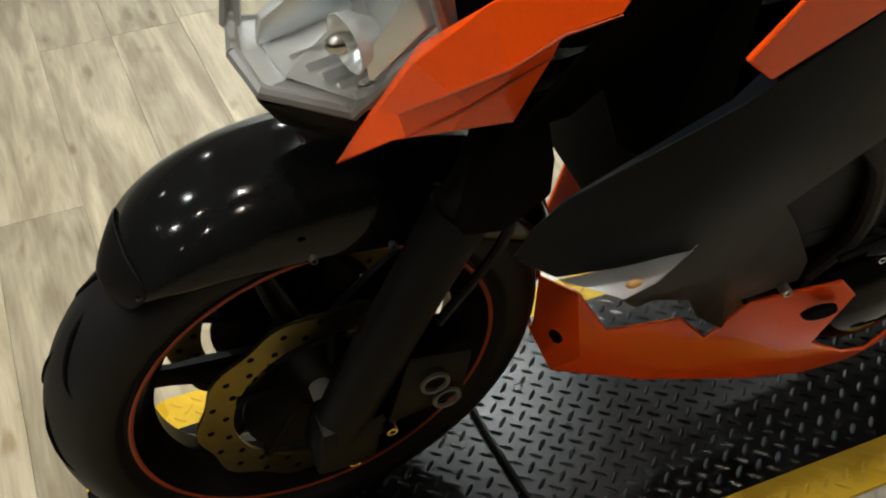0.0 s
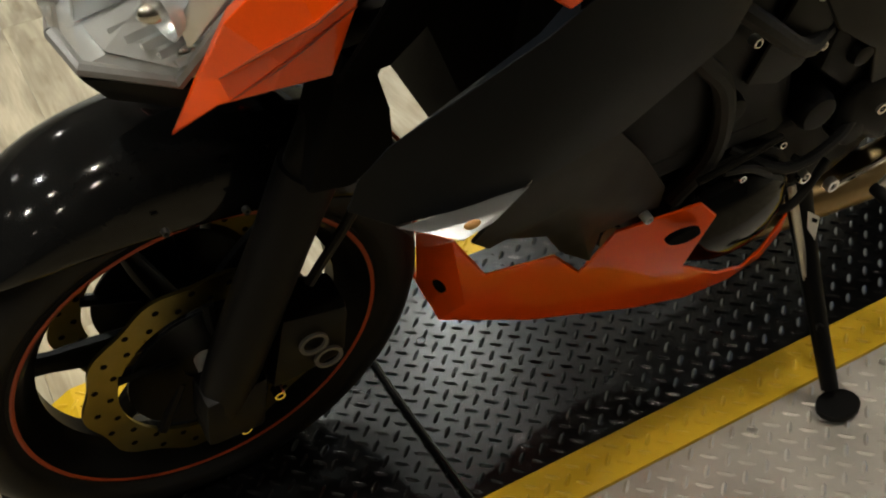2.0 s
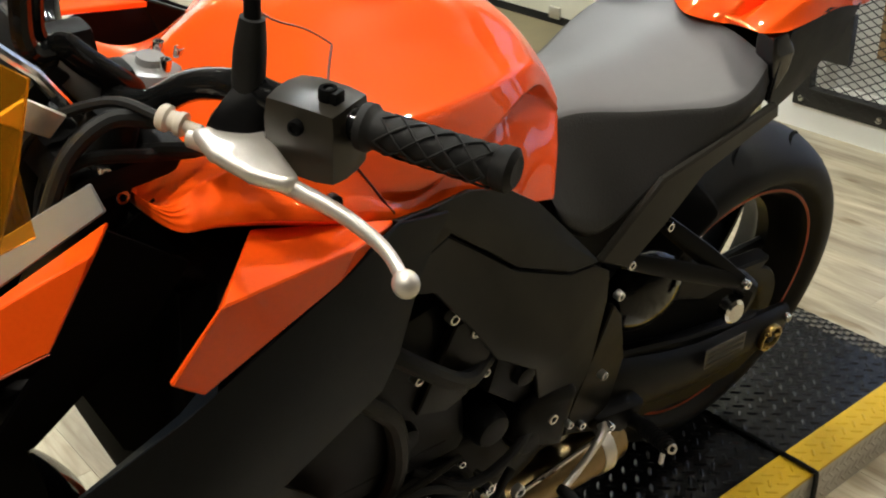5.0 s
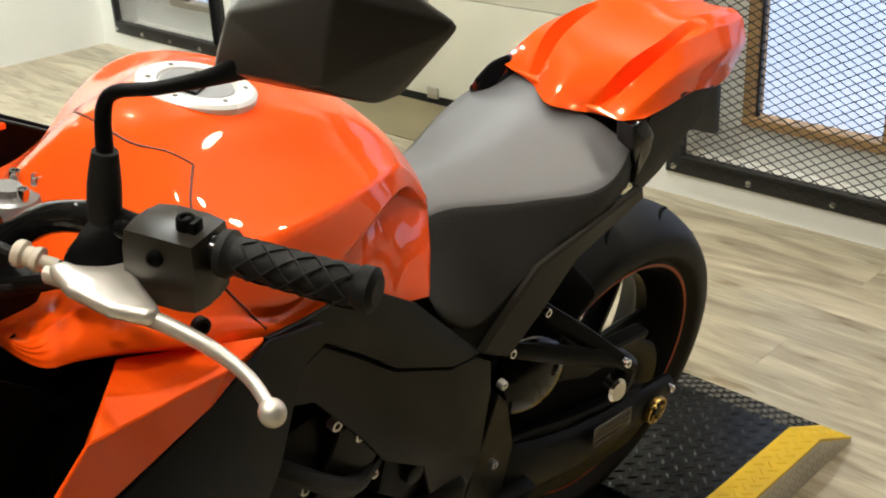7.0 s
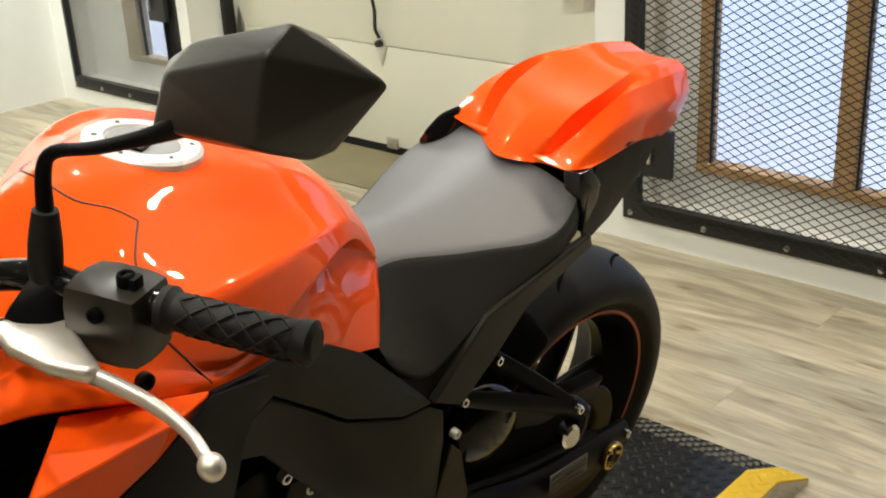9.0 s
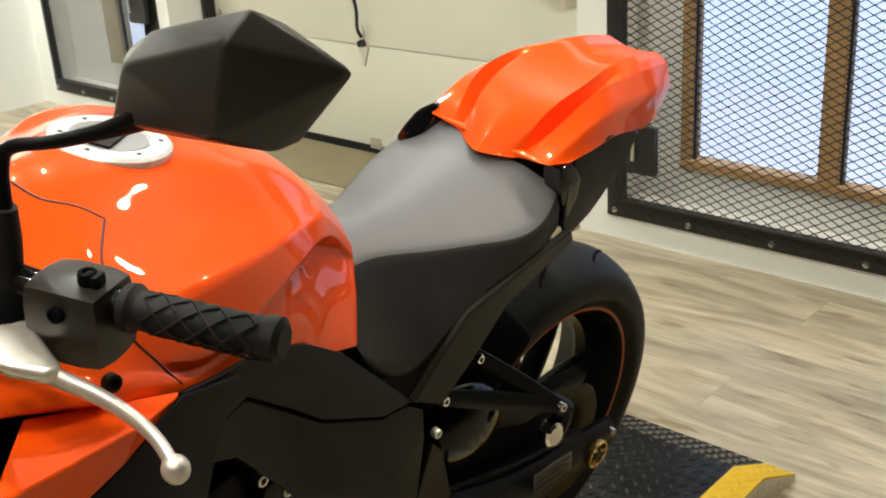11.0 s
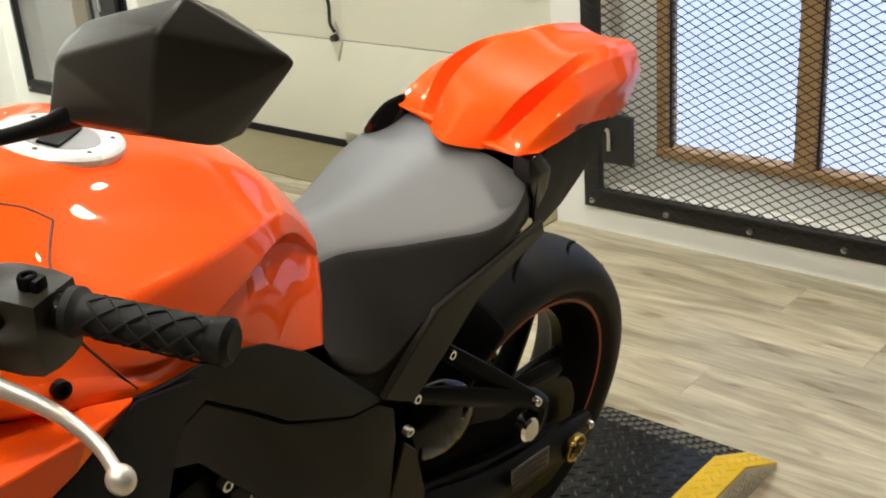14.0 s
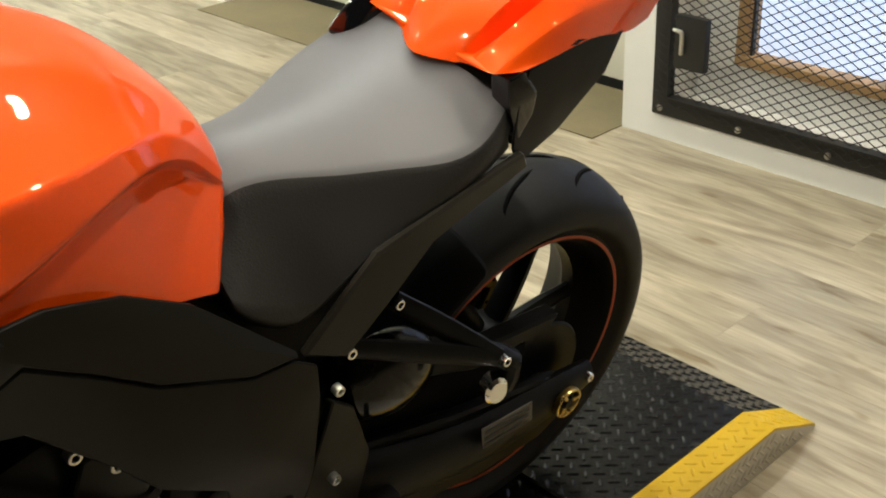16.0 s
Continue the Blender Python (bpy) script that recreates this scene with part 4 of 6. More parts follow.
part("reflector_plate", panel_bm([(0.080, -1.245, 0.738), (0.112, -1.200, 0.835), (0.104, -1.205, 0.885), (0, -1.235, 0.885), (-0.104, -1.205, 0.885), (-0.112, -1.200, 0.835), (-0.080, -1.245, 0.738), (0, -1.330, 0.770), (0.043, -1.322, 0.766), (-0.043, -1.322, 0.766), (0, -1.235, 0.800)], [(7, 8, 10), (8, 0, 10), (0, 1, 10), (1, 2, 10), (2, 3, 10), (3, 4, 10), (4, 5, 10), (5, 6, 10), (6, 9, 10), (9, 7, 10)], 0.003, 0), M_REFLECTOR, head, "silver stepped reflector", True, 5)
BACK_ = [(0, -1.328, 0.768), (0.043, -1.320, 0.764), (0.080, -1.243, 0.740), (0.112, -1.198, 0.836), (0.102, -1.203, 0.884), (0, -1.233, 0.884), (-0.102, -1.203, 0.884), (-0.112, -1.198, 0.836), (-0.080, -1.243, 0.740), (-0.043, -1.320, 0.764)]
part("reflector_bucket", loft_bm([[p * 0.985 + Vector((0, -1.28, 0.79)) * 0.015 for p in rim_pts[:-1]], BACK_], caps=False), M_REFLECTOR, head, "silver reflector side wall", True, 10)
for sx in (1, -1):
    ax = Vector((0.25 * sx, -1, -0.1)).normalized()
    part("reflector", lathe_bm([(0.007, -0.021), (0.015, -0.017), (0.022, -0.006), (0.026, 0.004), (0.027, 0.004), (0.024, -0.008), (0.013, -0.024)], 28, axis_m(Vector((0.062 * sx, -1.272, 0.805)), ax), True), M_REFLECTOR, head, "chrome reflector bowl")
    part("bulb", dome_bm((0.062 * sx, -1.278, 0.805), (0.010, 0.015, 0.010), None, 14, 8), M_CHROME, head)
    part("reflector_step", hull_bm([(0.084 * sx, -1.262, 0.775), (0.106 * sx, -1.222, 0.838), (0.094 * sx, -1.230, 0.872), (0.078 * sx, -1.265, 0.80), (0.08 * sx, -1.235, 0.80), (0.10 * sx, -1.20, 0.84)], 0.002), M_REFLECTOR, head)
    part("marker_lamp", dome_bm((0.072 * sx, -1.258, 0.765), (0.007, 0.012, 0.007), None, 12, 8), M_CHROME, head)
    for k in range(5):
        part("reflector_rib", hull_bm([((0.030 + 0.012 * k + a) * sx, -1.292 + 0.010 * k + b, 0.768 + c - 0.003 * k) for a, b, c in ((-0.004, -0.022, 0.004), (0.004, -0.020, 0.004), (0, -0.021, 0.010), (-0.004, 0.024, 0.010), (0.004, 0.026, 0.010), (0, 0.025, 0.018))]), M_REFLECTOR, head)
rng_head = random.Random(11)
for k in range(18):
    fx, fz = rng_head.uniform(-0.085, 0.085), rng_head.uniform(0.775, 0.868)
    c = Vector((fx, -1.283 + 0.55 * abs(fx) + 0.25 * (fz - 0.80), fz))
    u, v = rng_head.uniform(0.006, 0.013), rng_head.uniform(0.005, 0.009)
    m = Matrix.Translation(c) @ Matrix.Rotation(rng_head.uniform(-0.7, 0.7), 4, "X") @ Matrix.Rotation(rng_head.uniform(-0.9, 0.9), 4, "Z")
    part("reflector_facet", panel_bm([m @ Vector(q) for q in ((-u, 0, -v), (u, 0, -v * 0.7), (u * 0.8, 0, v), (-u * 0.7, 0, v))], [(0, 1, 2, 3)], 0.0015, 0), M_REFLECTOR, head)
part("reflector_divider", hull_bm([(sx * a, b, c) for sx in (1, -1) for a, b, c in ((0.006, -1.335, 0.775), (0.006, -1.330, 0.800), (0.008, -1.260, 0.850), (0.010, -1.250, 0.79))], 0.002), M_REFLECTOR, head, "silver middle divider")

COWL = [(0.066, -1.290, 0.676), (0.085, -1.262, 0.748), (0.110, -1.231, 0.828), (0.142, -1.130, 0.905), (0.170, -1.043, 0.970),
        (0.095, -1.262, 0.754), (0.125, -1.240, 0.825), (0.150, -1.193, 0.885), (0.184, -1.062, 0.955),
        (0.118, -1.250, 0.768), (0.153, -1.220, 0.811), (0.174, -1.183, 0.840), (0.187, -1.148, 0.874), (0.192, -1.105, 0.885),
        (0.126, -1.246, 0.749), (0.158, -1.207, 0.797), (0.120, -1.256, 0.742), (0.150, -1.215, 0.766), (0.170, -1.172, 0.780), (0.185, -1.153, 0.854)]
pair("nose_panel", panel_bm(COWL, [(0, 1, 5), (1, 2, 6, 5), (2, 3, 7, 6), (3, 4, 8, 7), (0, 5, 9), (5, 6, 10, 9), (6, 7, 11, 10), (7, 8, 13, 12, 11), (9, 10, 15, 14), (10, 11, 15), (11, 12, 19, 15), (0, 9, 14, 16), (14, 15, 17, 16), (15, 19, 18, 17)], 0.004, 0.001), M_ORANGE, bike, "metallic orange nose panel", 8)
# Shade of the stepped grooves is drawn as darker orange beads.
for g in ((9, 10, 11, 12, 13), (14, 15, 19)):
    gp = [Vector(COWL[i]) + Vector((0.0012, 0, 0)) for i in g]
    pair("groove_shade_line", tube_bm(gp, [0.0004] + [0.0015] * (len(g) - 2) + [0.0006], 6, 1), M_STRIPE, bike)
pair("nose_trim", panel_bm([(0.139, -1.132, 0.909), (0.167, -1.042, 0.976), (0.150, -1.045, 0.992), (0.112, -1.145, 0.925)], [(0, 1, 2, 3)], 0.004, 0.001), M_BEZEL, bike, "dark grey trim beside the nose panel")
# Near-black sheet and blocks, added to fill the dark by radiator and fork.
pair("radiator_gap_fill", panel_bm([(0.105, -1.055, 0.740), (0.105, -1.022, 0.648), (0.105, -0.962, 0.60), (0.13, -0.93, 0.85), (0.14, -0.99, 0.95), (0.13, -1.065, 0.90)], [(0, 1, 2, 3, 4, 5)], 0.004, 0), M_SHADEBLACK, bike, "added near-black sheet filling the dark before the radiator")
pair("fork_gap_fill", hull_bm([(x, y, z) for x in (0.085, 0.140) for y, z in ((-1.120, 0.742), (-1.108, 0.690), (-1.106, 0.645), (-1.150, 0.610), (-1.195, 0.620), (-1.150, 0.770))], 0.006), M_SHADEBLACK, bike, "added near-black block filling the dark beside the fork")
part("yoke_block", hull_bm([(x, y, z) for x in (0.10, 0.128) for y, z in ((-1.035, 0.99), (-1.0, 0.965), (-1.035, 0.925), (-1.01, 0.92))], 0.006), M_SATIN, bike)
for p in ((0.128, -1.025, 0.981), (0.128, -1.013, 0.956)):
    bolt(p, (1, 0, 0.2), 0.007, 0.006, M_CHROME)
part("steering_rod", tube_bm([(0.08, -1.085, 1.086), (0.08, -1.051, 1.050), (0.08, -1.009, 0.983)], 0.0055, 10, 1), M_CHROME, bike, "polished rod behind the fly screen")
part("damper_body", tube_bm([(0.05, -1.026, 1.049), (0.05, -1.020, 1.039), (0.05, -0.994, 0.997), (0.05, -0.990, 0.990)], [0.012, 0.0125, 0.0125, 0.010], 16, 1), M_BEZEL, bike, "grey cylinder on the top yoke")
lock = part("ignition_lock", lathe_bm([(0, 0.020), (0.012, 0.020), (0.013, 0.014), (0.026, 0.012), (0.030, 0.004), (0.030, -0.02)], 24, axis_m((0.018, -0.932, 0.985), (0, 0.1, 1))), M_BEZEL, bike, "grey ignition lock")
for p in ((0.003, -0.916, 0.998), (0.018, -0.904, 0.996), (0.034, -0.925, 0.998)):
    part("lock_screw", bolt_bm(p, (0, 0.1, 1), 0.0055, 0.010), M_CHROME, lock)
part("top_bracket", tube_bm([(0.06, -1.030, 1.058), (0.06, -1.020, 1.056), (0.06, -1.004, 1.038), (0.06, -0.967, 1.003), (0.058, -0.962, 0.997)], [0.008, 0.011, 0.012, 0.011, 0.006], 12, 4, 0.6), M_GLOSS, bike, "black arm over the top yoke")
part("loom", tube_bm([(0.06, -1.047, 1.110), (0.06, -1.049, 1.072), (0.06, -1.042, 1.054), (0.055, -1.028, 1.046), (0.05, -1.06, 1.00)], 0.0085, 10, 5), M_GLOSS, bike, "black cable loom")
part("loom", tube_bm([(0.04, -1.029, 1.100), (0.04, -1.032, 1.064), (0.04, -1.024, 1.045), (0.03, -1.01, 1.02), (0.03, -1.04, 0.99)], 0.0075, 10, 5), M_GLOSS, bike, "black cable loom")
part("clutch_hose", tube_bm([(0.13, -1.075, 0.955), (0.13, -1.052, 1.005), (0.13, -1.019, 1.027), (0.135, -0.990, 1.022), (0.15, -0.984, 1.028)], 0.007, 10, 5), M_RUBBER, bike)
part("switch_loom", tube_bm([(0.12, -1.06, 0.985), (0.13, -1.035, 0.999), (0.13, -0.985, 0.986), (0.14, -0.947, 0.985), (0.18, -0.935, 1.02)], 0.0055, 10, 5), M_RUBBER, bike)
# Added near-black sheet that stands for the dark inside the nose.
pair("nose_gap_fill", panel_bm([(0.170, -1.043, 0.960), (0.165, -0.975, 0.90), (0.165, -1.02, 0.84), (0.165, -1.07, 0.806), (0.167, -1.12, 0.768), (0.172, -1.168, 0.772), (0.186, -1.138, 0.832), (0.190, -1.110, 0.876)], [(0, 1, 2, 3, 4, 5, 6, 7)], 0.004, 0), M_SHADEBLACK, bike, "added near-black sheet filling the dark inside the nose")
part("nose_front_cover", panel_bm([(0.125, -1.215, 0.895), (0.0, -1.275, 0.895), (-0.125, -1.215, 0.895), (-0.14, -1.14, 0.945), (0, -1.19, 0.965), (0.14, -1.14, 0.945)], [(0, 1, 4, 5), (1, 2, 3, 4)], 0.004, 0), M_SATIN, bike)
SV = [(0.160, -1.120, 0.962), (0.08, -1.19, 0.945), (0, -1.21, 0.950), (-0.08, -1.19, 0.945), (-0.160, -1.120, 0.962), (0.157, -1.080, 1.092), (0.07, -1.12, 1.10), (0, -1.13, 1.095), (-0.06, -1.12, 1.09), (-0.157, -1.080, 1.092), (0.164, -1.094, 0.972), (0.163, -1.098, 1.030), (-0.166, -1.047, 0.978), (-0.163, -1.095, 1.030)]
scr = part("fly_screen", panel_bm(SV, [(0, 1, 6, 5), (1, 2, 7, 6), (2, 3, 8, 7), (3, 4, 9, 8), (0, 5, 11), (0, 11, 10), (4, 13, 9), (4, 12, 13)], 0.003, 0), M_AMBERSCREEN, bike, "transparent amber fly screen", True, 60)
scr.visible_shadow = False
dash = part("instrument_panel", hull_bm([(sx * 0.065, yy2, zz) for sx in (1, -1) for yy2, zz in ((-1.08, 0.985), (-1.015, 1.03), (-1.09, 1.0), (-1.03, 1.045))], 0.006), M_SATIN, bike)
part("display", panel_bm([(0.055, -1.022, 1.040), (0.055, -1.08, 1.002), (-0.055, -1.08, 1.002), (-0.055, -1.022, 1.040)], [(0, 1, 2, 3)], 0.002, 0), M_PLATE, dash)
part("bracket", panel_bm([(0.10, -1.066, 1.043), (0.10, -1.037, 1.020), (0.10, -1.052, 1.004), (0.10, -1.092, 1.032), (0.102, -1.060, 1.024)], [(0, 1, 4), (1, 2, 4), (2, 3, 4), (3, 0, 4)], 0.004, 0.001), M_CASTALU, bike, "pale alloy bracket")

# -- shroud, orange wing, lower panel, indicator (both sides) --
SH = [(0.240, -1.196, 0.700), (0.246, -1.188, 0.738), (0.252, -1.163, 0.770), (0.262, -1.032, 0.835), (0.262, -1.006, 0.850), (0.258, -0.894, 0.908), (0.245, -0.826, 0.934), (0.215, -0.745, 0.898), (0.222, -0.776, 0.842), (0.232, -0.800, 0.766), (0.240, -0.823, 0.735), (0.252, -0.939, 0.682), (0.264, -1.032, 0.676), (0.260, -1.09, 0.672), (0.252, -1.161, 0.676), (0.270, -1.06, 0.75), (0.268, -0.95, 0.79), (0.252, -0.85, 0.85), (0.236, -1.155, 0.752), (0.246, -1.03, 0.826), (0.240, -0.995, 0.852)]
SHF = [(0, 1, 15, 14), (1, 2, 15), (2, 3, 15), (3, 4, 16, 15), (4, 5, 17, 16), (5, 6, 17), (6, 7, 8, 17), (17, 8, 9), (17, 9, 10, 16), (16, 10, 11), (15, 16, 11, 12), (15, 12, 13), (15, 13, 14), (2, 1, 18), (3, 2, 18, 19), (4, 3, 19, 20)]
pair("radiator_shroud", panel_bm(SH, SHF, 0.004, 0.001), M_SHROUD, bike, "dark grey moulded radiator shroud", 38)
WG = [(0.269, -1.046, 0.884), (0.205, -0.943, 0.948), (0.228, -0.815, 0.924), (0.264, -0.897, 0.914), (0.270, -1.020, 0.861), (0.268, -1.004, 0.940), (0.260, -0.880, 0.940)]
pair("side_wing", panel_bm(WG, [(0, 5, 6, 3, 4), (5, 1, 2, 6), (6, 2, 3)], 0.006, 0.0015), M_ORANGE, bike, "metallic orange side wing", 12)
LP = [(0.256, -1.030, 0.674), (0.246, -0.935, 0.680), (0.218, -0.878, 0.600), (0.200, -0.821, 0.505), (0.200, -0.823, 0.474), (0.200, -0.898, 0.470), (0.200, -0.906, 0.426), (0.205, -0.951, 0.472), (0.215, -0.979, 0.524), (0.225, -1.033, 0.560), (0.232, -1.056, 0.566), (0.242, -1.080, 0.598), (0.243, -0.97, 0.60)]
part("radiator_side_cover", panel_bm(LP, [(k, (k + 1) % 12, 12) for k in range(12)], 0.004, 0.001), M_COVER, bike, "olive-black lower radiator cover", True, 40)
for sx in (1, -1):
    ind = part("indicator", hull_bm([(sx * a, b, c) for a, b, c in ((0.250, -1.163, 0.678), (0.272, -1.142, 0.660), (0.290, -1.115, 0.672), (0.284, -1.08, 0.674), (0.266, -1.033, 0.686), (0.262, -1.107, 0.676), (0.245, -1.13, 0.655), (0.25, -1.06, 0.66))], 0.002), M_LENS, bike, "clear wedge-shaped indicator lens")
    ind.visible_shadow = False
    part("bulb", dome_bm((sx * 0.276, -1.10, 0.671), (0.004, 0.008, 0.004), None, 12, 8), M_AMBER, ind, "amber bulb")
    part("reflector", hull_bm([((0.260 + (a - 0.260) * 0.85) * sx, -1.10 + (b + 1.10) * 0.92, 0.667 + (c - 0.671) * 0.7) for a, b, c in ((0.250, -1.163, 0.678), (0.290, -1.115, 0.672), (0.284, -1.08, 0.674), (0.266, -1.033, 0.686), (0.245, -1.13, 0.655), (0.25, -1.06, 0.66))]), M_REFLECTOR, ind, "silver backing")
    part("backing", hull_bm([(sx * a, b, c) for a, b, c in ((0.248, -1.15, 0.676), (0.252, -1.05, 0.678), (0.244, -1.13, 0.660), (0.246, -1.06, 0.664))]), M_REFLECTOR, ind)
part("radiator", box_bm(-0.155, 0.155, -0.982, -0.945, 0.47, 0.86, 0.006), M_SHADEBLACK, bike)

# -- belly pan --
def belly():
    lower = [(0.0, -1.022, 0.232), (0.060, -1.018, 0.216), (0.130, -0.930, 0.246), (0.168, -0.800, 0.236), (0.188, -0.735, 0.243), (0.198, -0.680, 0.258), (0.196, -0.630, 0.272), (0.190, -0.600, 0.302)]
    upper = [(0.0, -1.020, 0.335), (0.066, -1.004, 0.372), (0.092, -0.973, 0.318), (0.145, -0.914, 0.379), (0.168, -0.893, 0.362), (0.190, -0.868, 0.444), (0.226, -0.789, 0.487), (0.232, -0.768, 0.462), (0.226, -0.792, 0.380), (0.222, -0.728, 0.326), (0.212, -0.675, 0.296), (0.204, -0.640, 0.304), (0.196, -0.606, 0.345)]
    mids = [(0.02, -1.03, 0.27), (0.085, -0.995, 0.265), (0.14, -0.92, 0.285), (0.175, -0.84, 0.30), (0.205, -0.77, 0.31)]
    v = lower + upper + mids
    U = len(lower)
    m0 = U + len(upper)
    f = [(0, 1, m0 + 1, m0), (m0, m0 + 1, U + 1, U), (m0 + 1, U + 2, U + 1), (1, 2, m0 + 2, m0 + 1), (m0 + 1, m0 + 2, U + 3, U + 2), (m0 + 2, m0 + 3, U + 4, U + 3), (2, 3, m0 + 3, m0 + 2), (m0 + 3, U + 8, U + 5, U + 4), (U + 5, U + 8, U + 7, U + 6), (3, 4, m0 + 4, m0 + 3), (m0 + 3, m0 + 4, U + 8), (m0 + 4, U + 9, U + 8), (4, 5, U + 10, U + 9, m0 + 4), (5, 6, U + 11, U + 10), (6, 7, U + 12, U + 11)]
    bm = panel_bm(v, f, 0.004, 0.001)
    shape = bm.copy()
    a, b = pair("belly_pan", bm, M_ORANGE, bike, "orange belly pan half", 32)
    return shape
pan_bm = belly()
# Pan holes are near-black discs laid on, not cut; colour gives their dark.
part("pan_hole_disc", lathe_bm([(0, 0.002), (0.012, 0.002), (0.013, -0.004)], 16, axis_m((0.232, -0.809, 0.45), (1, -0.1, 0)) @ Matrix.Diagonal((1, 1.7, 0.8, 1))), M_SHADEBLACK, bike)
pan_tree = BVHTree.FromBMesh(pan_bm)
co, no, _, _ = pan_tree.find_nearest(Vector((0.06, -1.03, 0.275)))
part("pan_hole_disc", lathe_bm([(0, 0.0015), (0.010, 0.0015), (0.011, -0.004)], 14, axis_m(co, no)), M_SHADEBLACK, bike)
part("pan_bolt", bolt_bm((0.205, -0.845, 0.475), (1, 0, 0), 0.006, 0.008), M_ZINC, bike)

# -- engine --
# Sump and box are assumed shapes, added to stop lamp light reaching the deck.
part("sump", hull_bm([(sx * a, b, c) for sx in (1, -1) for a, b, c in ((0.045, -0.79, 0.228), (0.09, -0.76, 0.232), (0.13, -0.71, 0.236), (0.155, -0.65, 0.262), (0.14, -0.58, 0.33), (0.12, -0.70, 0.31), (0.045, -0.77, 0.26))], 0.01), M_SATIN, bike, "black engine sump, assumed shape closing the underside against light")
part("under_engine_blocker", hull_bm([(sx * a, b, c) for sx in (1, -1) for a, b, c in ((0.085, -0.64, 0.215), (0.085, -0.36, 0.205), (0.095, -0.64, 0.33), (0.095, -0.36, 0.35))], 0.015), M_SATIN, bike, "assumed black box added under the engine to block light")
part("crankcase", hull_bm([(sx * a, b, c) for sx in (1, -1) for a, b, c in ((0.15, -0.80, 0.36), (0.16, -0.50, 0.34), (0.12, -0.76, 0.27), (0.12, -0.50, 0.26), (0.15, -0.82, 0.48), (0.16, -0.42, 0.47), (0.14, -0.40, 0.38))], 0.02, 3), M_SATIN, bike, "black engine crankcase")
part("cylinder_block", hull_bm([(sx * a, b, c) for sx in (1, -1) for a, b, c in ((0.165, -0.83, 0.47), (0.165, -0.62, 0.47), (0.175, -0.93, 0.68), (0.175, -0.72, 0.74), (0.15, -0.95, 0.62), (0.15, -0.66, 0.72))], 0.012), M_SATIN, bike, "black cylinder block and head")
cf = bmesh.new()
for k in range(7):
    z = 0.50 + k * 0.02
    add_box(cf, 0.12, 0.167, -0.85 - k * 0.008, -0.66 - k * 0.006, z, z + 0.006, 0.002)
part("cooling_rib", cf, M_SATIN, bike)
part("stator_cover", dome_bm((0.165, -0.69, 0.375), (0.05, 0.088, 0.078), Matrix.Rotation(radians(20), 4, "X")), M_GLOSS, bike, "gloss black round engine cover")
part("stator_rim", lathe_bm([(0.080, 0.0), (0.092, 0.0), (0.092, 0.018), (0.082, 0.02)], 40, axis_m((0.150, -0.69, 0.375), (1, 0, 0)), True), M_SATIN, bike)
part("sprocket_cover", hull_bm([(0.14, -0.56, 0.44), (0.185, -0.55, 0.44), (0.19, -0.47, 0.40), (0.19, -0.46, 0.50), (0.185, -0.56, 0.53), (0.13, -0.45, 0.52), (0.13, -0.46, 0.39)], 0.014, 3), M_SATIN, bike, "black sprocket cover")
part("head_cover", hull_bm([(sx * a, b, c) for sx in (1, -1) for a, b, c in ((0.16, -0.92, 0.68), (0.16, -0.76, 0.72), (0.13, -0.90, 0.76), (0.13, -0.77, 0.79))], 0.014, 3), M_COVER, bike)
for p, r in (((0.186, -0.697, 0.728), 0.008), ((0.183, -0.66, 0.69), 0.008), ((0.186, -0.735, 0.66), 0.007), ((0.17, -0.62, 0.60), 0.007), ((0.19, -0.54, 0.36), 0.011), ((0.192, -0.60, 0.41), 0.006), ((0.19, -0.47, 0.445), 0.006)):
    bolt(p, (1, 0, 0.1), r, 0.008)
for pts, r in (([(0.16, -0.86, 0.73), (0.182, -0.80, 0.66), (0.182, -0.755, 0.60), (0.176, -0.74, 0.50), (0.16, -0.77, 0.42)], 0.012), ([(0.18, -0.80, 0.74), (0.205, -0.75, 0.70), (0.20, -0.68, 0.64), (0.17, -0.62, 0.62)], 0.011), ([(0.16, -0.70, 0.47), (0.195, -0.64, 0.44), (0.19, -0.56, 0.45), (0.16, -0.50, 0.47)], 0.007), ([(0.165, -0.64, 0.33), (0.19, -0.60, 0.35), (0.18, -0.55, 0.40)], 0.006)):
    part("hose", tube_bm(pts, r, 10, 5), M_RUBBER, bike)
for p, r in (((0.186, -0.501, 0.47), 0.009), ((0.182, -0.433, 0.415), 0.007), ((0.190, -0.654, 0.484), 0.006), ((0.190, -0.702, 0.452), 0.006), ((0.188, -0.617, 0.439), 0.006), ((0.190, -0.597, 0.402), 0.010)):
    bolt(p, (1, 0, 0.1), r, 0.007, M_CHROME)
part("control_rod", tube_bm([(0.190, -0.765, 0.474), (0.192, -0.701, 0.488), (0.190, -0.655, 0.495)], 0.0045, 8, 3), M_FRAME, bike)
part("control_rod", tube_bm([(0.188, -0.728, 0.470), (0.192, -0.69, 0.462), (0.190, -0.637, 0.418)], 0.0055, 8, 3), M_RUBBER, bike)
for bx, by, bz, rr in ((0.180, -0.735, 0.56, 0.020), (0.182, -0.60, 0.50, 0.026), (0.182, -0.53, 0.44, 0.022), (0.180, -0.56, 0.57, 0.016)):
    part("engine_boss", lathe_bm([(0, 0.004), (rr * 0.5, 0.006), (rr * 0.85, 0.004), (rr, -0.004), (rr, -0.03)], 20, axis_m((bx, by, bz), (1, 0, 0))), M_SATIN, bike)
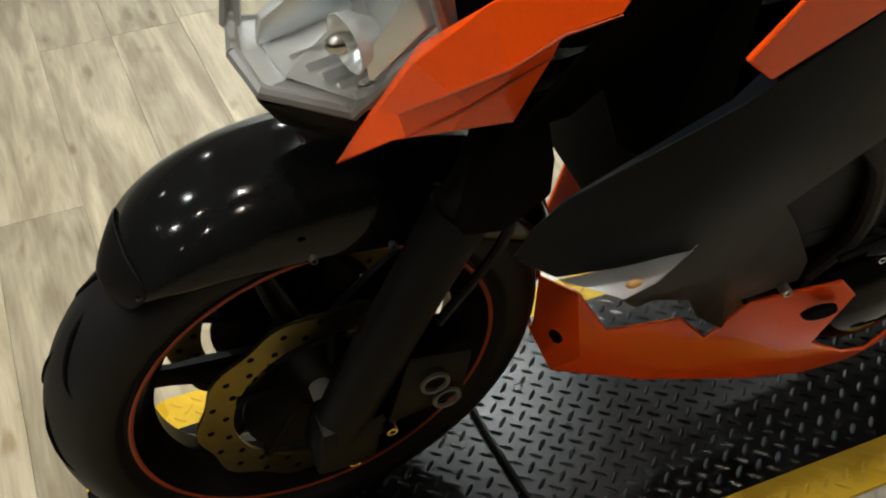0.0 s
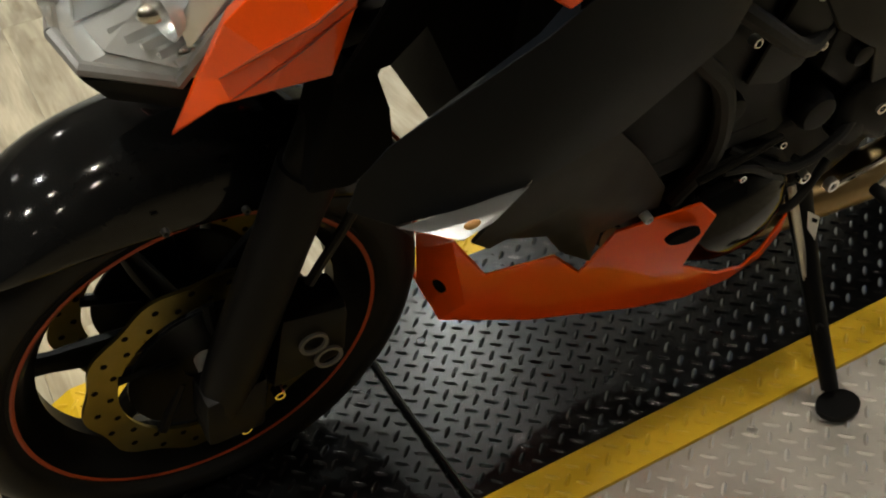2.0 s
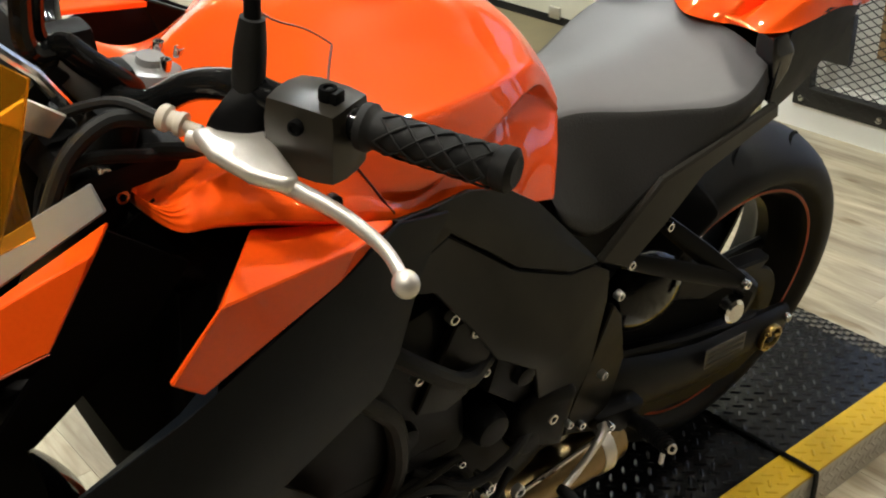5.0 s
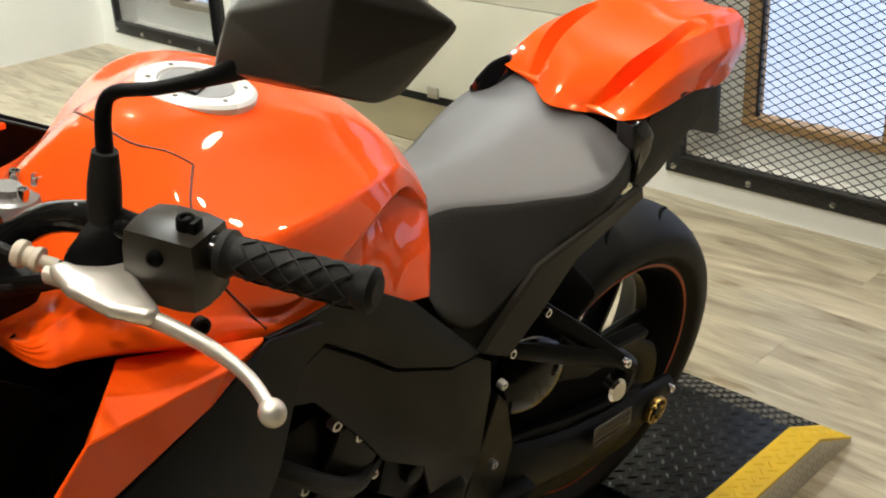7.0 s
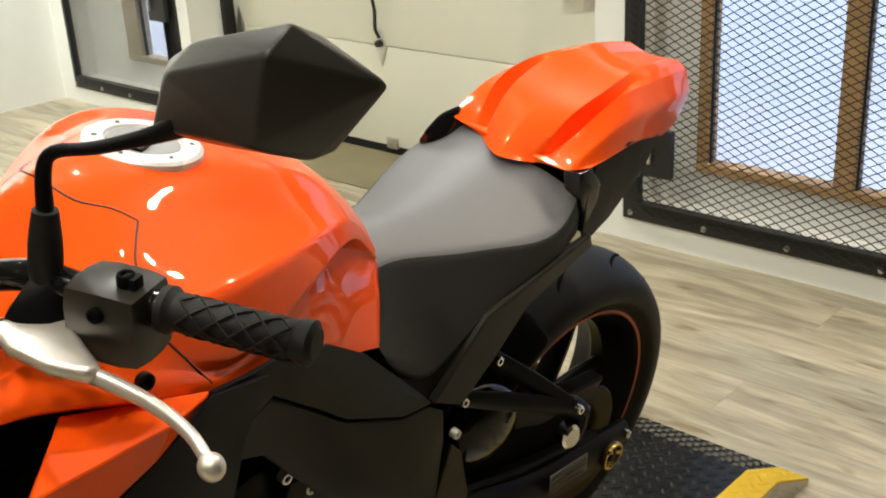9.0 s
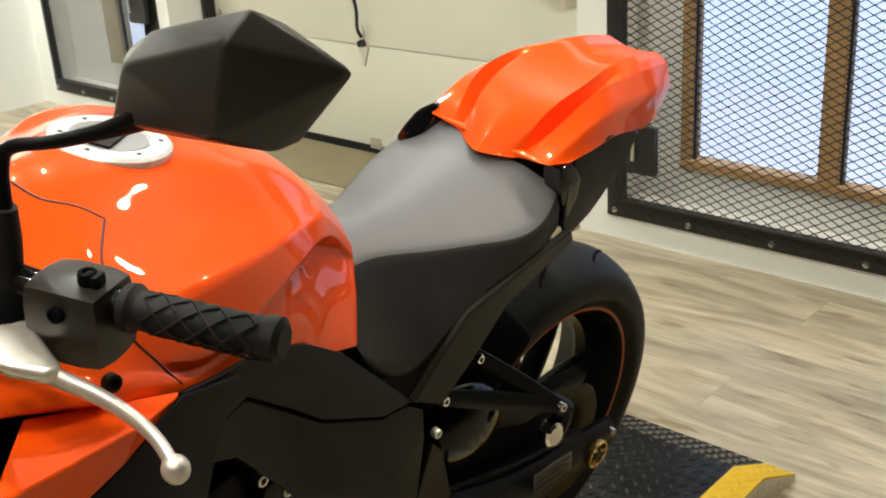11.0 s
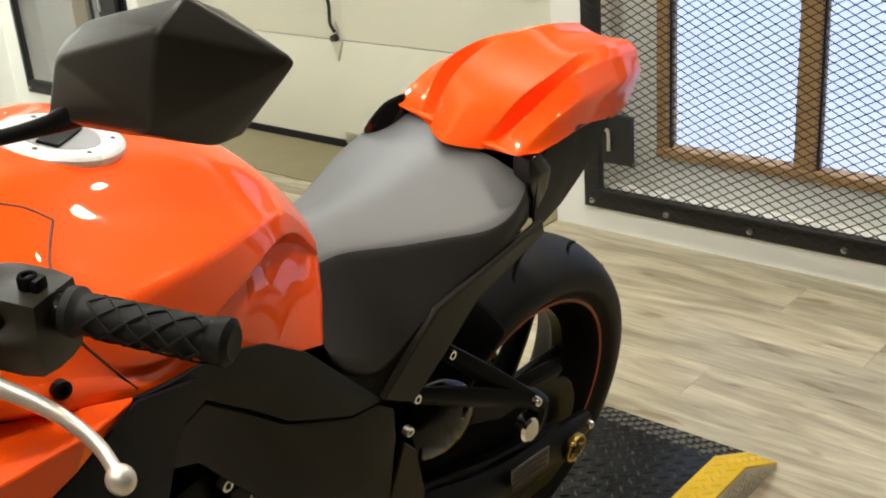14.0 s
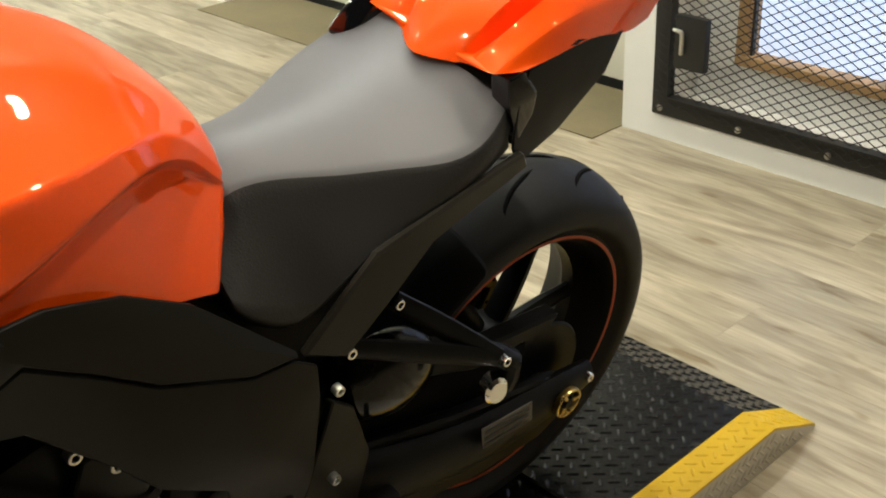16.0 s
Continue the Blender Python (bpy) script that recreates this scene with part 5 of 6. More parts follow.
part("shock_cover", hull_bm([(0.12, -0.62, 0.56), (0.175, -0.61, 0.56), (0.17, -0.50, 0.46), (0.165, -0.48, 0.56), (0.175, -0.60, 0.64), (0.12, -0.50, 0.64)], 0.01), M_SATIN, bike)
part("rear_frame_core", hull_bm([(sx * a, b, c) for sx in (1, -1) for a, b, c in ((0.08, -0.56, 0.74), (0.10, -0.40, 0.64), (0.10, -0.44, 0.44), (0.11, -0.56, 0.50), (0.08, -0.14, 0.77), (0.09, -0.20, 0.72), (0.09, -0.66, 0.80))], 0.01), M_SATIN, bike)
part("airbox", hull_bm([(sx * a, b, c) for sx in (1, -1) for a, b, c in ((0.15, -0.98, 0.885), (0.17, -0.80, 0.87), (0.15, -0.97, 0.82), (0.15, -0.70, 0.82), (0.13, -0.66, 0.86))], 0.01), M_SATIN, bike)

# -- frame cover and rear side trim --
COVER_TOP = [(0.236, -0.823, 0.930), (0.212, -0.766, 0.907), (0.195, -0.706, 0.896), (0.172, -0.632, 0.858), (0.158, -0.564, 0.807), (0.151, -0.444, 0.681)]
COVER_SEAM = [(0.216, -0.787, 0.846), (0.207, -0.732, 0.862), (0.194, -0.664, 0.804), (0.188, -0.614, 0.760), (0.179, -0.512, 0.705), (0.165, -0.455, 0.686)]
mid = [((a[0] + b[0]) / 2 + 0.005, (a[1] + b[1]) / 2, (a[2] + b[2]) / 2) for a, b in zip(COVER_TOP, COVER_SEAM)]
pair("upper_frame_cover", panel_bm(COVER_TOP + mid + COVER_SEAM, [(k + r, k + r + 1, k + r + 7, k + r + 6) for r in (0, 6) for k in range(5)], 0.006, 0.0015), M_FRAME, bike, "satin olive-black upper frame cover", 32)
LOW = [(x - 0.003, y, z - 0.005) for x, y, z in COVER_SEAM] + [(0.206, -0.791, 0.811), (0.199, -0.736, 0.786), (0.192, -0.662, 0.692), (0.189, -0.621, 0.632), (0.186, -0.550, 0.577), (0.182, -0.521, 0.490), (0.178, -0.459, 0.432), (0.176, -0.433, 0.520), (0.168, -0.423, 0.618), (0.163, -0.425, 0.660), (0.196, -0.512, 0.606), (0.196, -0.700, 0.810), (0.193, -0.625, 0.715)]
pair("frame_cover", panel_bm(LOW, [(0, 1, 17, 7, 6), (1, 2, 17), (2, 18, 17), (7, 17, 8), (17, 18, 8), (8, 18, 9), (2, 3, 18), (3, 4, 16, 18), (18, 16, 9), (4, 5, 15, 16), (16, 15, 14), (16, 14, 13), (9, 16, 10), (10, 16, 13, 11), (11, 13, 12)], 0.008, 0.0015), M_FRAME, bike, "satin olive-black frame cover", 26)
pair("frame_arm", panel_bm([(0.188, -0.690, 0.715), (0.184, -0.630, 0.715), (0.184, -0.618, 0.660), (0.180, -0.650, 0.588), (0.178, -0.677, 0.572), (0.178, -0.721, 0.588), (0.182, -0.708, 0.640), (0.190, -0.66, 0.645)], [(0, 1, 7), (1, 2, 7), (2, 3, 7), (3, 4, 5, 7), (5, 6, 7), (6, 0, 7)], 0.012, 0.002), M_FRAME, bike, "satin olive-black front frame arm", 30)
ST_ = [(0.158, -0.440, 0.674), (0.151, -0.390, 0.712), (0.150, -0.343, 0.757), (0.146, -0.216, 0.783), (0.138, -0.128, 0.795), (0.136, -0.116, 0.772), (0.148, -0.264, 0.736), (0.156, -0.325, 0.690), (0.156, -0.381, 0.640)]
pair("seat_side_trim", panel_bm(ST_, [(0, 1, 7, 8), (1, 2, 6, 7), (2, 3, 6), (3, 4, 5, 6)], 0.012, 0.003), M_TRIM, bike, "satin black trim under the seat", 24)
pair("heel_cover", dome_bm((0.125, -0.295, 0.545), (0.034, 0.075, 0.062), Matrix.Rotation(radians(-15), 4, "X")), M_GLOSS, bike, "gloss black heel guard")
pair("frame_tail_plate", panel_bm([(0.168, -0.405, 0.60), (0.150, -0.36, 0.55), (0.150, -0.33, 0.46), (0.165, -0.36, 0.38), (0.178, -0.455, 0.40), (0.182, -0.46, 0.45)], [(0, 1, 2, 3, 4, 5)], 0.012, 0.002), M_FRAME, bike, "", 20)
# passenger footrest hangers
for sx in (1, -1):
    hb = bmesh.new()
    for p in ((0.136, -0.306, 0.671), (0.143, -0.375, 0.642)):
        a, b = Vector(p), Vector((0.196, -0.186, 0.566))
        add_tube(hb, [a, a.lerp(b, 0.5), b], [0.012, 0.015, 0.013], 10, 2, True, 0.55)
    add_tube(hb, [(0.185, -0.195, 0.57), (0.195, -0.16, 0.545), (0.195, -0.165, 0.505)], [0.014, 0.016, 0.013], 10, 2)
    if sx < 0:
        for v in hb.verts:
            v.co.x = -v.co.x
    part("footrest_hanger", hb, M_SATIN, bike, "black footrest hanger")
for p in ((0.146, -0.306, 0.671), (0.153, -0.375, 0.642), (0.208, -0.185, 0.568)):
    bolt(p, (1, 0, 0.1), 0.0075, 0.006, M_CHROME)
part("footrest_pivot", lathe_bm([(0, 0.006), (0.014, 0.006), (0.018, 0.002), (0.018, -0.014)], 14, axis_m((0.206, -0.190, 0.521), (1, -0.2, 0.1)) @ Matrix.Diagonal((1, 0.9, 1.1, 1))), M_CHROME, bike, "bright pivot cap")
for p in ((0.176, -0.405, 0.487), (0.166, -0.400, 0.613) ):
    bolt(p, (1, 0, 0), 0.0075, 0.007)

# -- swingarm, chain, rear bits --
for sx in (1, -1):
    part("swingarm", tube_bm([(sx * 0.10, -0.47, 0.43), (sx * 0.128, -0.33, 0.385), (sx * 0.132, -0.15, 0.335), (sx * 0.128, 0.03, 0.318), (sx * 0.122, 0.115, 0.312)], [0.045, 0.05, 0.046, 0.038, 0.026], 16, 4, 0.6), M_SATIN, bike, "black swingarm")
pair("swingarm_plate", panel_bm([(0.122, -0.45, 0.34), (0.128, -0.30, 0.275), (0.130, -0.10, 0.235), (0.128, 0.03, 0.232), (0.124, 0.10, 0.262), (0.124, 0.12, 0.312), (0.130, 0.02, 0.36), (0.134, -0.16, 0.40), (0.130, -0.36, 0.455)], [(0, 1, 7, 8), (1, 2, 7), (2, 3, 6, 7), (3, 4, 5, 6)], 0.02, 0.004), M_SATIN, bike, "deep black swingarm plate", 20)
lp = part("warning_label", panel_bm([(0.164, -0.150, 0.393), (0.164, -0.055, 0.387), (0.163, -0.045, 0.345), (0.164, -0.140, 0.349)], [(0, 1, 2, 3)], 0.001, 0), M_PLATE, bike, "small grey label with unreadable print")
for k in range(3):
    part("print_bar", panel_bm([(0.1655, -0.143 + k * 0.001, 0.386 - k * 0.013), (0.1655, -0.059 + k * 0.001, 0.381 - k * 0.013), (0.1655, -0.059 + k * 0.001, 0.374 - k * 0.013), (0.1655, -0.143 + k * 0.001, 0.379 - k * 0.013)], [(0, 1, 2, 3)], 0.0005, 0), M_SEATSIDE, lp)
part("axle_adjuster", lathe_bm([(0.0205, 0.0), (0.0245, 0.0), (0.0255, 0.004), (0.0245, 0.010), (0.0215, 0.010), (0.0205, 0.006)], 32, axis_m((0.150, 0.040, 0.322), (1, 0, 0)), True), M_GOLD, bike, "gold anodised axle adjuster ring")
part("axle_nut", lathe_bm([(0, 0.010), (0.008, 0.010), (0.012, 0.006), (0.0125, -0.03)], 6, axis_m((0.150, 0.040, 0.322), (1, 0, 0))), M_SATIN, bike)
gs = bmesh.new()
for k in range(3):
    t = 2 * math.pi * k / 3
    add_tube(gs, [(0.157, 0.040 + 0.010 * math.cos(t), 0.322 + 0.010 * math.sin(t)), (0.157, 0.040 + 0.0225 * math.cos(t), 0.322 + 0.0225 * math.sin(t))], 0.003, 8, 1)
part("adjuster_spoke", gs, M_GOLD, bike)
bolt((0.140, 0.101, 0.327), (1, 0, 0), 0.008, 0.008, M_CHROME)
part("rear_sprocket", lathe_bm([(0.015, 0.0), (0.098, 0.0), (0.101, 0.002), (0.098, 0.006), (0.015, 0.006)], 44, axis_m((0.082, RW.y, RW.z), (1, 0, 0)), True), M_SATIN, bike)
for k in range(30):
    f = k / 29
    y, z = -0.50 + (RW.y - 0.03 + 0.50) * f, 0.475 + (RW.z + 0.098 - 0.475) * f
    part("chain_link", box_bm(0.078 if k % 2 else 0.080, 0.094 if k % 2 else 0.092, y - 0.0095, y + 0.0095, z - 0.006, z + 0.006, 0.002), M_FRAME if k % 2 else M_ZINC, bike)
part("chain_guard", panel_bm([(0.112, -0.36, 0.60), (0.112, -0.10, 0.475), (0.112, 0.04, 0.46), (0.112, 0.02, 0.44), (0.112, -0.12, 0.44), (0.112, -0.36, 0.54)], [(0, 1, 4, 5), (1, 2, 3, 4)], 0.03, 0.004), M_SATIN, bike, "black chain guard", True, 20)
part("shock_body", hull_bm([(sx * a, b, c) for sx in (1, -1) for a, b, c in ((0.085, -0.43, 0.30), (0.085, -0.35, 0.29), (0.09, -0.44, 0.62), (0.09, -0.33, 0.60), (0.08, -0.33, 0.45))], 0.012), M_SATIN, bike, "black rear suspension block")
# Near-black sheet added to darken the opening behind the swingarm.
part("sprocket_gap_fill", panel_bm([(0.108, -0.35, 0.39), (0.108, -0.35, 0.53), (0.108, -0.12, 0.465), (0.108, -0.02, 0.43), (0.108, -0.02, 0.36), (0.108, -0.2, 0.34)], [(0, 1, 2, 3, 4, 5)], 0.006, 0), M_SHADEBLACK, bike, "added near-black sheet filling the dark behind the swingarm")
hug = part("rear_hugger", loft_bm([[(RW.x + x, RW.y - math.cos(t) * (0.320 - abs(x / 0.09) ** 3 * 0.042), RW.z + math.sin(t) * (0.320 - abs(x / 0.09) ** 3 * 0.042)) for x in (-0.094, -0.085, -0.065, -0.04, 0, 0.04, 0.065, 0.085, 0.094)] for t in [radians(a) for a in (8, 20, 32, 44, 56, 66)]], closed=False), M_SATIN, bike, "black rear hugger", True, 80)
sd = hug.modifiers.new("thick", "SOLIDIFY")
sd.thickness, sd.offset = 0.003, -1
subsurf(hug, 1)
part("exhaust_pipe", tube_bm([(0.085, -0.78, 0.262), (0.09, -0.75, 0.245), (0.10, -0.70, 0.235), (0.12, -0.46, 0.235), (0.12, -0.33, 0.232), (0.11, -0.26, 0.225)], [0.022, 0.028, 0.032, 0.034, 0.038, 0.038], 18, 4), M_BRONZE, bike, "heat-tinted exhaust collector")
part("exhaust_band", lathe_bm([(0.040, -0.012), (0.042, -0.012), (0.042, 0.012), (0.040, 0.012)], 24, axis_m((0.116, -0.30, 0.229), (0, 1, -0.06)), True), M_CASTALU, bike)
# Far-side silencer is assumed, enlarged to keep bright floor out of the wheel.
part("silencer", tube_bm([(-0.12, -0.40, 0.24), (-0.17, -0.20, 0.33), (-0.195, 0.05, 0.44), (-0.20, 0.16, 0.49)], [0.04, 0.068, 0.076, 0.06], 18, 3), M_SATIN, bike)
# gear lever, footrest, stand
part("gear_lever", tube_bm([(0.168, -0.368, 0.372), (0.186, -0.385, 0.372), (0.196, -0.42, 0.350), (0.202, -0.462, 0.322)], [0.011, 0.009, 0.0075, 0.008], 10, 4, 0.7), M_CASTALU, bike, "cast alloy gear lever")
part("gear_lever_peg", tube_bm([(0.200, -0.462, 0.322), (0.244, -0.472, 0.334)], 0.009, 12, 1), M_RUBBER, bike, "black rubber toe peg")
bolt((0.246, -0.4725, 0.3345), (1, -0.2, 0.2), 0.006, 0.005, M_CHROME)
part("gear_rod", tube_bm([(0.176, -0.374, 0.350), (0.170, -0.51, 0.316)], 0.004, 8, 1), M_CHROME, bike, "polished gear linkage rod")
bolt((0.178, -0.368, 0.374), (1, 0, 0), 0.009, 0.012, M_CHROME)
fr = part("footrest", tube_bm([(0.175, -0.312, 0.352), (0.205, -0.325, 0.372), (0.272, -0.351, 0.405)], [0.012, 0.011, 0.0105], 12, 1), M_SATIN, bike, "knurled black footrest")
for k in range(8):
    f = k / 7
    c = Vector((0.212, -0.328, 0.375)).lerp(Vector((0.264, -0.348, 0.401)), f)
    part("knurl_ring", lathe_bm([(0.0105, -0.0018), (0.0128, -0.0018), (0.0128, 0.0018), (0.0105, 0.0018)], 12, axis_m(c, (0.067, -0.026, 0.033)), True), M_SATIN, fr)
bolt((0.273, -0.3515, 0.4055), (0.067, -0.026, 0.033), 0.009, 0.006, M_CHROME)
part("peg_feeler", tube_bm([(0.262, -0.348, 0.395), (0.262, -0.345, 0.362)], 0.0035, 8, 1), M_ZINC, bike)
part("footrest_bracket", hull_bm([(0.14, -0.34, 0.33), (0.185, -0.335, 0.345), (0.14, -0.30, 0.39), (0.185, -0.295, 0.385), (0.15, -0.39, 0.40), (0.175, -0.39, 0.39), (0.15, -0.37, 0.34)], 0.006), M_SATIN, bike)
stand = part("side_stand", tube_bm([(0.135, -0.542, 0.335), (0.168, -0.535, 0.262), (0.236, -0.548, 0.190), (0.322, -0.557, 0.088)], [0.019, 0.017, 0.0135, 0.012], 14, 4), M_SATIN, bike, "black steel side stand, folded out")
part("stand_foot", hull_bm([Vector((0.345, -0.560, 0.0808)) + Matrix.Rotation(radians(-12.5), 3, "Y") @ Vector((0.026 * math.cos(t), 0.032 * math.sin(t), h)) for t in [2 * math.pi * k / 14 for k in range(14)] for h in (-0.006, 0.004)], 0.0015, 1), M_SATIN, stand, "flat black stand foot")
part("stand_lug", tube_bm([(0.262, -0.552, 0.160), (0.278, -0.566, 0.176)], 0.005, 8, 1), M_SATIN, stand)
part("stand_tag", panel_bm([(0.205, -0.582, 0.345), (0.208, -0.560, 0.326), (0.212, -0.557, 0.284), (0.208, -0.575, 0.312)], [(0, 1, 2, 3)], 0.001, 0), M_TAG, stand, "small white tag with unreadable print")
part("print_bar", panel_bm([(0.2085, -0.574, 0.333), (0.2095, -0.564, 0.325), (0.2105, -0.564, 0.319), (0.2095, -0.574, 0.326)], [(0, 1, 2, 3)], 0.0004, 0), M_SHADEBLACK, stand)
part("stand_spring", tube_bm([(0.15, -0.56, 0.33), (0.19, -0.552, 0.25), (0.22, -0.553, 0.21)], 0.006, 8, 3), M_ZINC, stand, "return spring")
part("stand_pivot_bolt", lathe_bm([(0, 0.014), (0.012, 0.014), (0.015, 0.011), (0.015, -0.02)], 18, axis_m((0.142, -0.538, 0.337), (1, 0, 0))), M_CHROME, bike, "bright stand pivot bolt")
part("stand_bracket", hull_bm([(0.11, -0.57, 0.30), (0.135, -0.57, 0.30), (0.11, -0.50, 0.31), (0.135, -0.50, 0.31), (0.11, -0.57, 0.37), (0.135, -0.57, 0.37), (0.11, -0.51, 0.38), (0.135, -0.51, 0.38)], 0.006), M_SATIN, bike)
part("stand_switch", hull_bm([(0.14, -0.58, 0.35), (0.165, -0.58, 0.35), (0.14, -0.55, 0.36), (0.165, -0.55, 0.385), (0.15, -0.58, 0.39)], 0.004), M_RUBBER, bike)

# -- tank --
def section(y, prof, rise=0.0):
    """A closed ring across the bike from a half profile given from the top centre downwards."""
    left = [(x, y + dy, z) for x, dy, z in prof]
    right = [(-x, yy2, z + rise * x) for x, yy2, z in reversed(left) if x > 1e-6]
    return left + right
TANK = [
    (-1.005, ((0, 0, 0.925), (0.05, 0, 0.912), (0.10, 0, 0.918), (0.145, 0, 0.938), (0.182, 0, 0.958), (0.190, 0, 0.956), (0.195, 0, 0.950), (0.16, 0, 0.93))),
    (-0.985, ((0, 0.02, 0.955), (0.05, 0.01, 0.926), (0.10, 0, 0.930), (0.145, 0, 0.958), (0.178, 0, 0.983), (0.19, 0, 0.977), (0.204, 0, 0.964), (0.17, 0, 0.935))),
    (-0.930, ((0, 0, 0.998), (0.05, 0.005, 0.962), (0.09, 0, 0.960), (0.135, 0, 0.985), (0.180, 0, 0.992), (0.20, 0, 0.977), (0.220, 0, 0.960), (0.19, 0, 0.925))),
    (-0.885, ((0, 0, 1.034), (0.05, 0.006, 1.012), (0.092, 0.004, 1.002), (0.138, 0, 1.008), (0.192, 0, 0.980), (0.213, 0, 0.960), (0.226, 0, 0.944), (0.20, 0, 0.914))),
    (-0.840, ((0, 0, 1.052), (0.050, 0, 1.050), (0.098, 0, 1.036), (0.146, 0, 1.016), (0.194, 0, 0.980), (0.210, 0, 0.950), (0.219, 0, 0.924), (0.18, 0, 0.89))),
    (-0.785, ((0, 0, 1.050), (0.052, 0, 1.047), (0.088, 0, 1.026), (0.124, 0, 1.004), (0.186, 0, 0.982), (0.200, 0, 0.925), (0.204, 0, 0.890), (0.17, 0, 0.88))),
    (-0.715, ((0, 0, 1.037), (0.052, 0, 1.035), (0.086, 0, 1.014), (0.116, 0, 0.994), (0.174, 0, 0.977), (0.183, 0, 0.920), (0.184, 0, 0.860), (0.14, 0, 0.85))),
    (-0.625, ((0, 0, 1.013), (0.048, 0, 1.008), (0.080, 0, 0.992), (0.104, 0, 0.977), (0.142, 0, 0.964), (0.153, -0.005, 0.925), (0.166, -0.02, 0.845), (0.12, -0.02, 0.835))),
    (-0.555, ((0, 0, 0.984), (0.040, 0, 0.979), (0.064, 0, 0.969), (0.080, 0, 0.958), (0.102, 0, 0.949), (0.112, -0.005, 0.922), (0.156, -0.045, 0.815), (0.11, -0.045, 0.805))),
    (-0.515, ((0, 0, 0.950), (0.032, 0, 0.945), (0.050, 0, 0.934), (0.064, 0, 0.926), (0.082, 0, 0.916), (0.092, -0.006, 0.898), (0.149, -0.048, 0.800), (0.10, -0.045, 0.790))),
    (-0.485, ((0, 0, 0.918), (0.028, 0, 0.915), (0.048, 0, 0.904), (0.060, 0, 0.896), (0.076, -0.004, 0.882), (0.090, -0.010, 0.868), (0.144, -0.044, 0.790), (0.10, -0.044, 0.782))),
    (-0.456, ((0, 0, 0.876), (0.026, -0.002, 0.874), (0.046, -0.004, 0.868), (0.060, -0.006, 0.861), (0.080, -0.010, 0.849), (0.100, -0.014, 0.838), (0.139, -0.060, 0.780), (0.10, -0.058, 0.772))),
]
# the knee recess: the lower edge of the flank, the undercut groove below it and a fuller panel down to the bottom edge
RECESS = {-0.785: (0.202, 0.915, 0.197, 0.903), -0.715: (0.188, 0.919, 0.174, 0.902), -0.625: (0.158, 0.939, 0.138, 0.919), -0.555: (0.117, 0.932, 0.096, 0.911), -0.515: (0.093, 0.903, 0.085, 0.888), -0.485: (0.083, 0.874, 0.081, 0.865), -0.456: (0.087, 0.846, 0.093, 0.841)}
def with_panel(y, prof):
    low, a, b = prof[5], Vector(prof[5]), Vector(prof[6])
    if y in RECESS:
        x1, z1, x2, z2 = RECESS[y]
        low, a = (x1, low[1], z1), Vector((x2, low[1], z2))
    else:
        low = tuple(Vector(prof[4]).lerp(a, 0.6))
    c = a.lerp(b, 0.38)
    c.x += 0.005 if -0.72 < y < -0.47 else 0.004
    return prof[:5] + (low, tuple(a), tuple(c)) + prof[6:]
TANK = [(y, with_panel(y, prof)) for y, prof in TANK]
tank = subsurf(part("fuel_tank", loft_bm([section(y, p, r) for (y, p), r in zip(TANK, (-0.1, -0.1, -0.2, -0.58, -0.65, -0.22, 0.20, 0.22, 0.18, 0.14, 0.12, 0.12))]), M_ORANGE, bike, "glossy metallic orange fuel tank", True, 70), 3, {1: 0.2, 4: 0.7, 5: 0.85, 6: 0.6, 8: 0.9}, 19)
bpy.context.view_layer.update()
dg = bpy.context.evaluated_depsgraph_get()
tank_tree = BVHTree.FromObject(tank, dg)


def on_tank(p, lift=0.0004):
    co, no, _, _ = tank_tree.find_nearest(Vector(p))
    return co + no * lift


cap_up = sum((tank_tree.find_nearest(Vector((dx, -0.729 + dy, 1.04)))[1] for dx, dy in ((0, 0), (0.045, 0), (-0.045, 0), (0, 0.045), (0, -0.045))), Vector()).normalized()
CAP = Matrix.Translation(on_tank((0, -0.729, 1.04), -0.0012)) @ Vector((0, 0, 1)).rotation_difference(cap_up).to_matrix().to_4x4() @ Matrix.Scale(0.95, 4)
cap = part("filler_cap", lathe_bm([(0.0, 0.001), (0.038, 0.001), (0.040, 0.0045), (0.056, 0.004), (0.060, 0.001), (0.060, -0.014)], 48, CAP @ axis_m((0, 0, 0), (0, 0, 1))), M_CAP, bike, "silver filler cap with a black key flap")
part("cap_well", lathe_bm([(0.0, 0.0032), (0.036, 0.0032), (0.0375, 0.001)], 32, CAP @ axis_m((0, 0, 0), (0, 0, 1))), M_CAPWELL, cap)
kf = box_bm(-0.011, 0.011, -0.032, 0.026, 0.002, 0.0065, 0.002)
bmesh.ops.transform(kf, matrix=CAP @ Matrix.Rotation(radians(35), 4, "Z"), verts=kf.verts[:])
part("key_flap", kf, M_SATIN, cap, "black key flap")
for k in range(6):
    t = 2 * math.pi * k / 6
    part("cap_screw", bolt_bm(CAP @ Vector((0.047 * math.cos(t), 0.048 * math.sin(t), 0.004)), (0, 0.1, 1), 0.0026, 0.001), M_PLATE, cap)



def seam(pts, r=0.0014, material=None, name="panel_seam"):
    fine = [on_tank(p, -0.0005) for p in smooth_path(pts, 6)]
    return part(name, tube_bm(fine, r, 6, 1), material or M_SEAM, bike, "dark seam between tank panels")
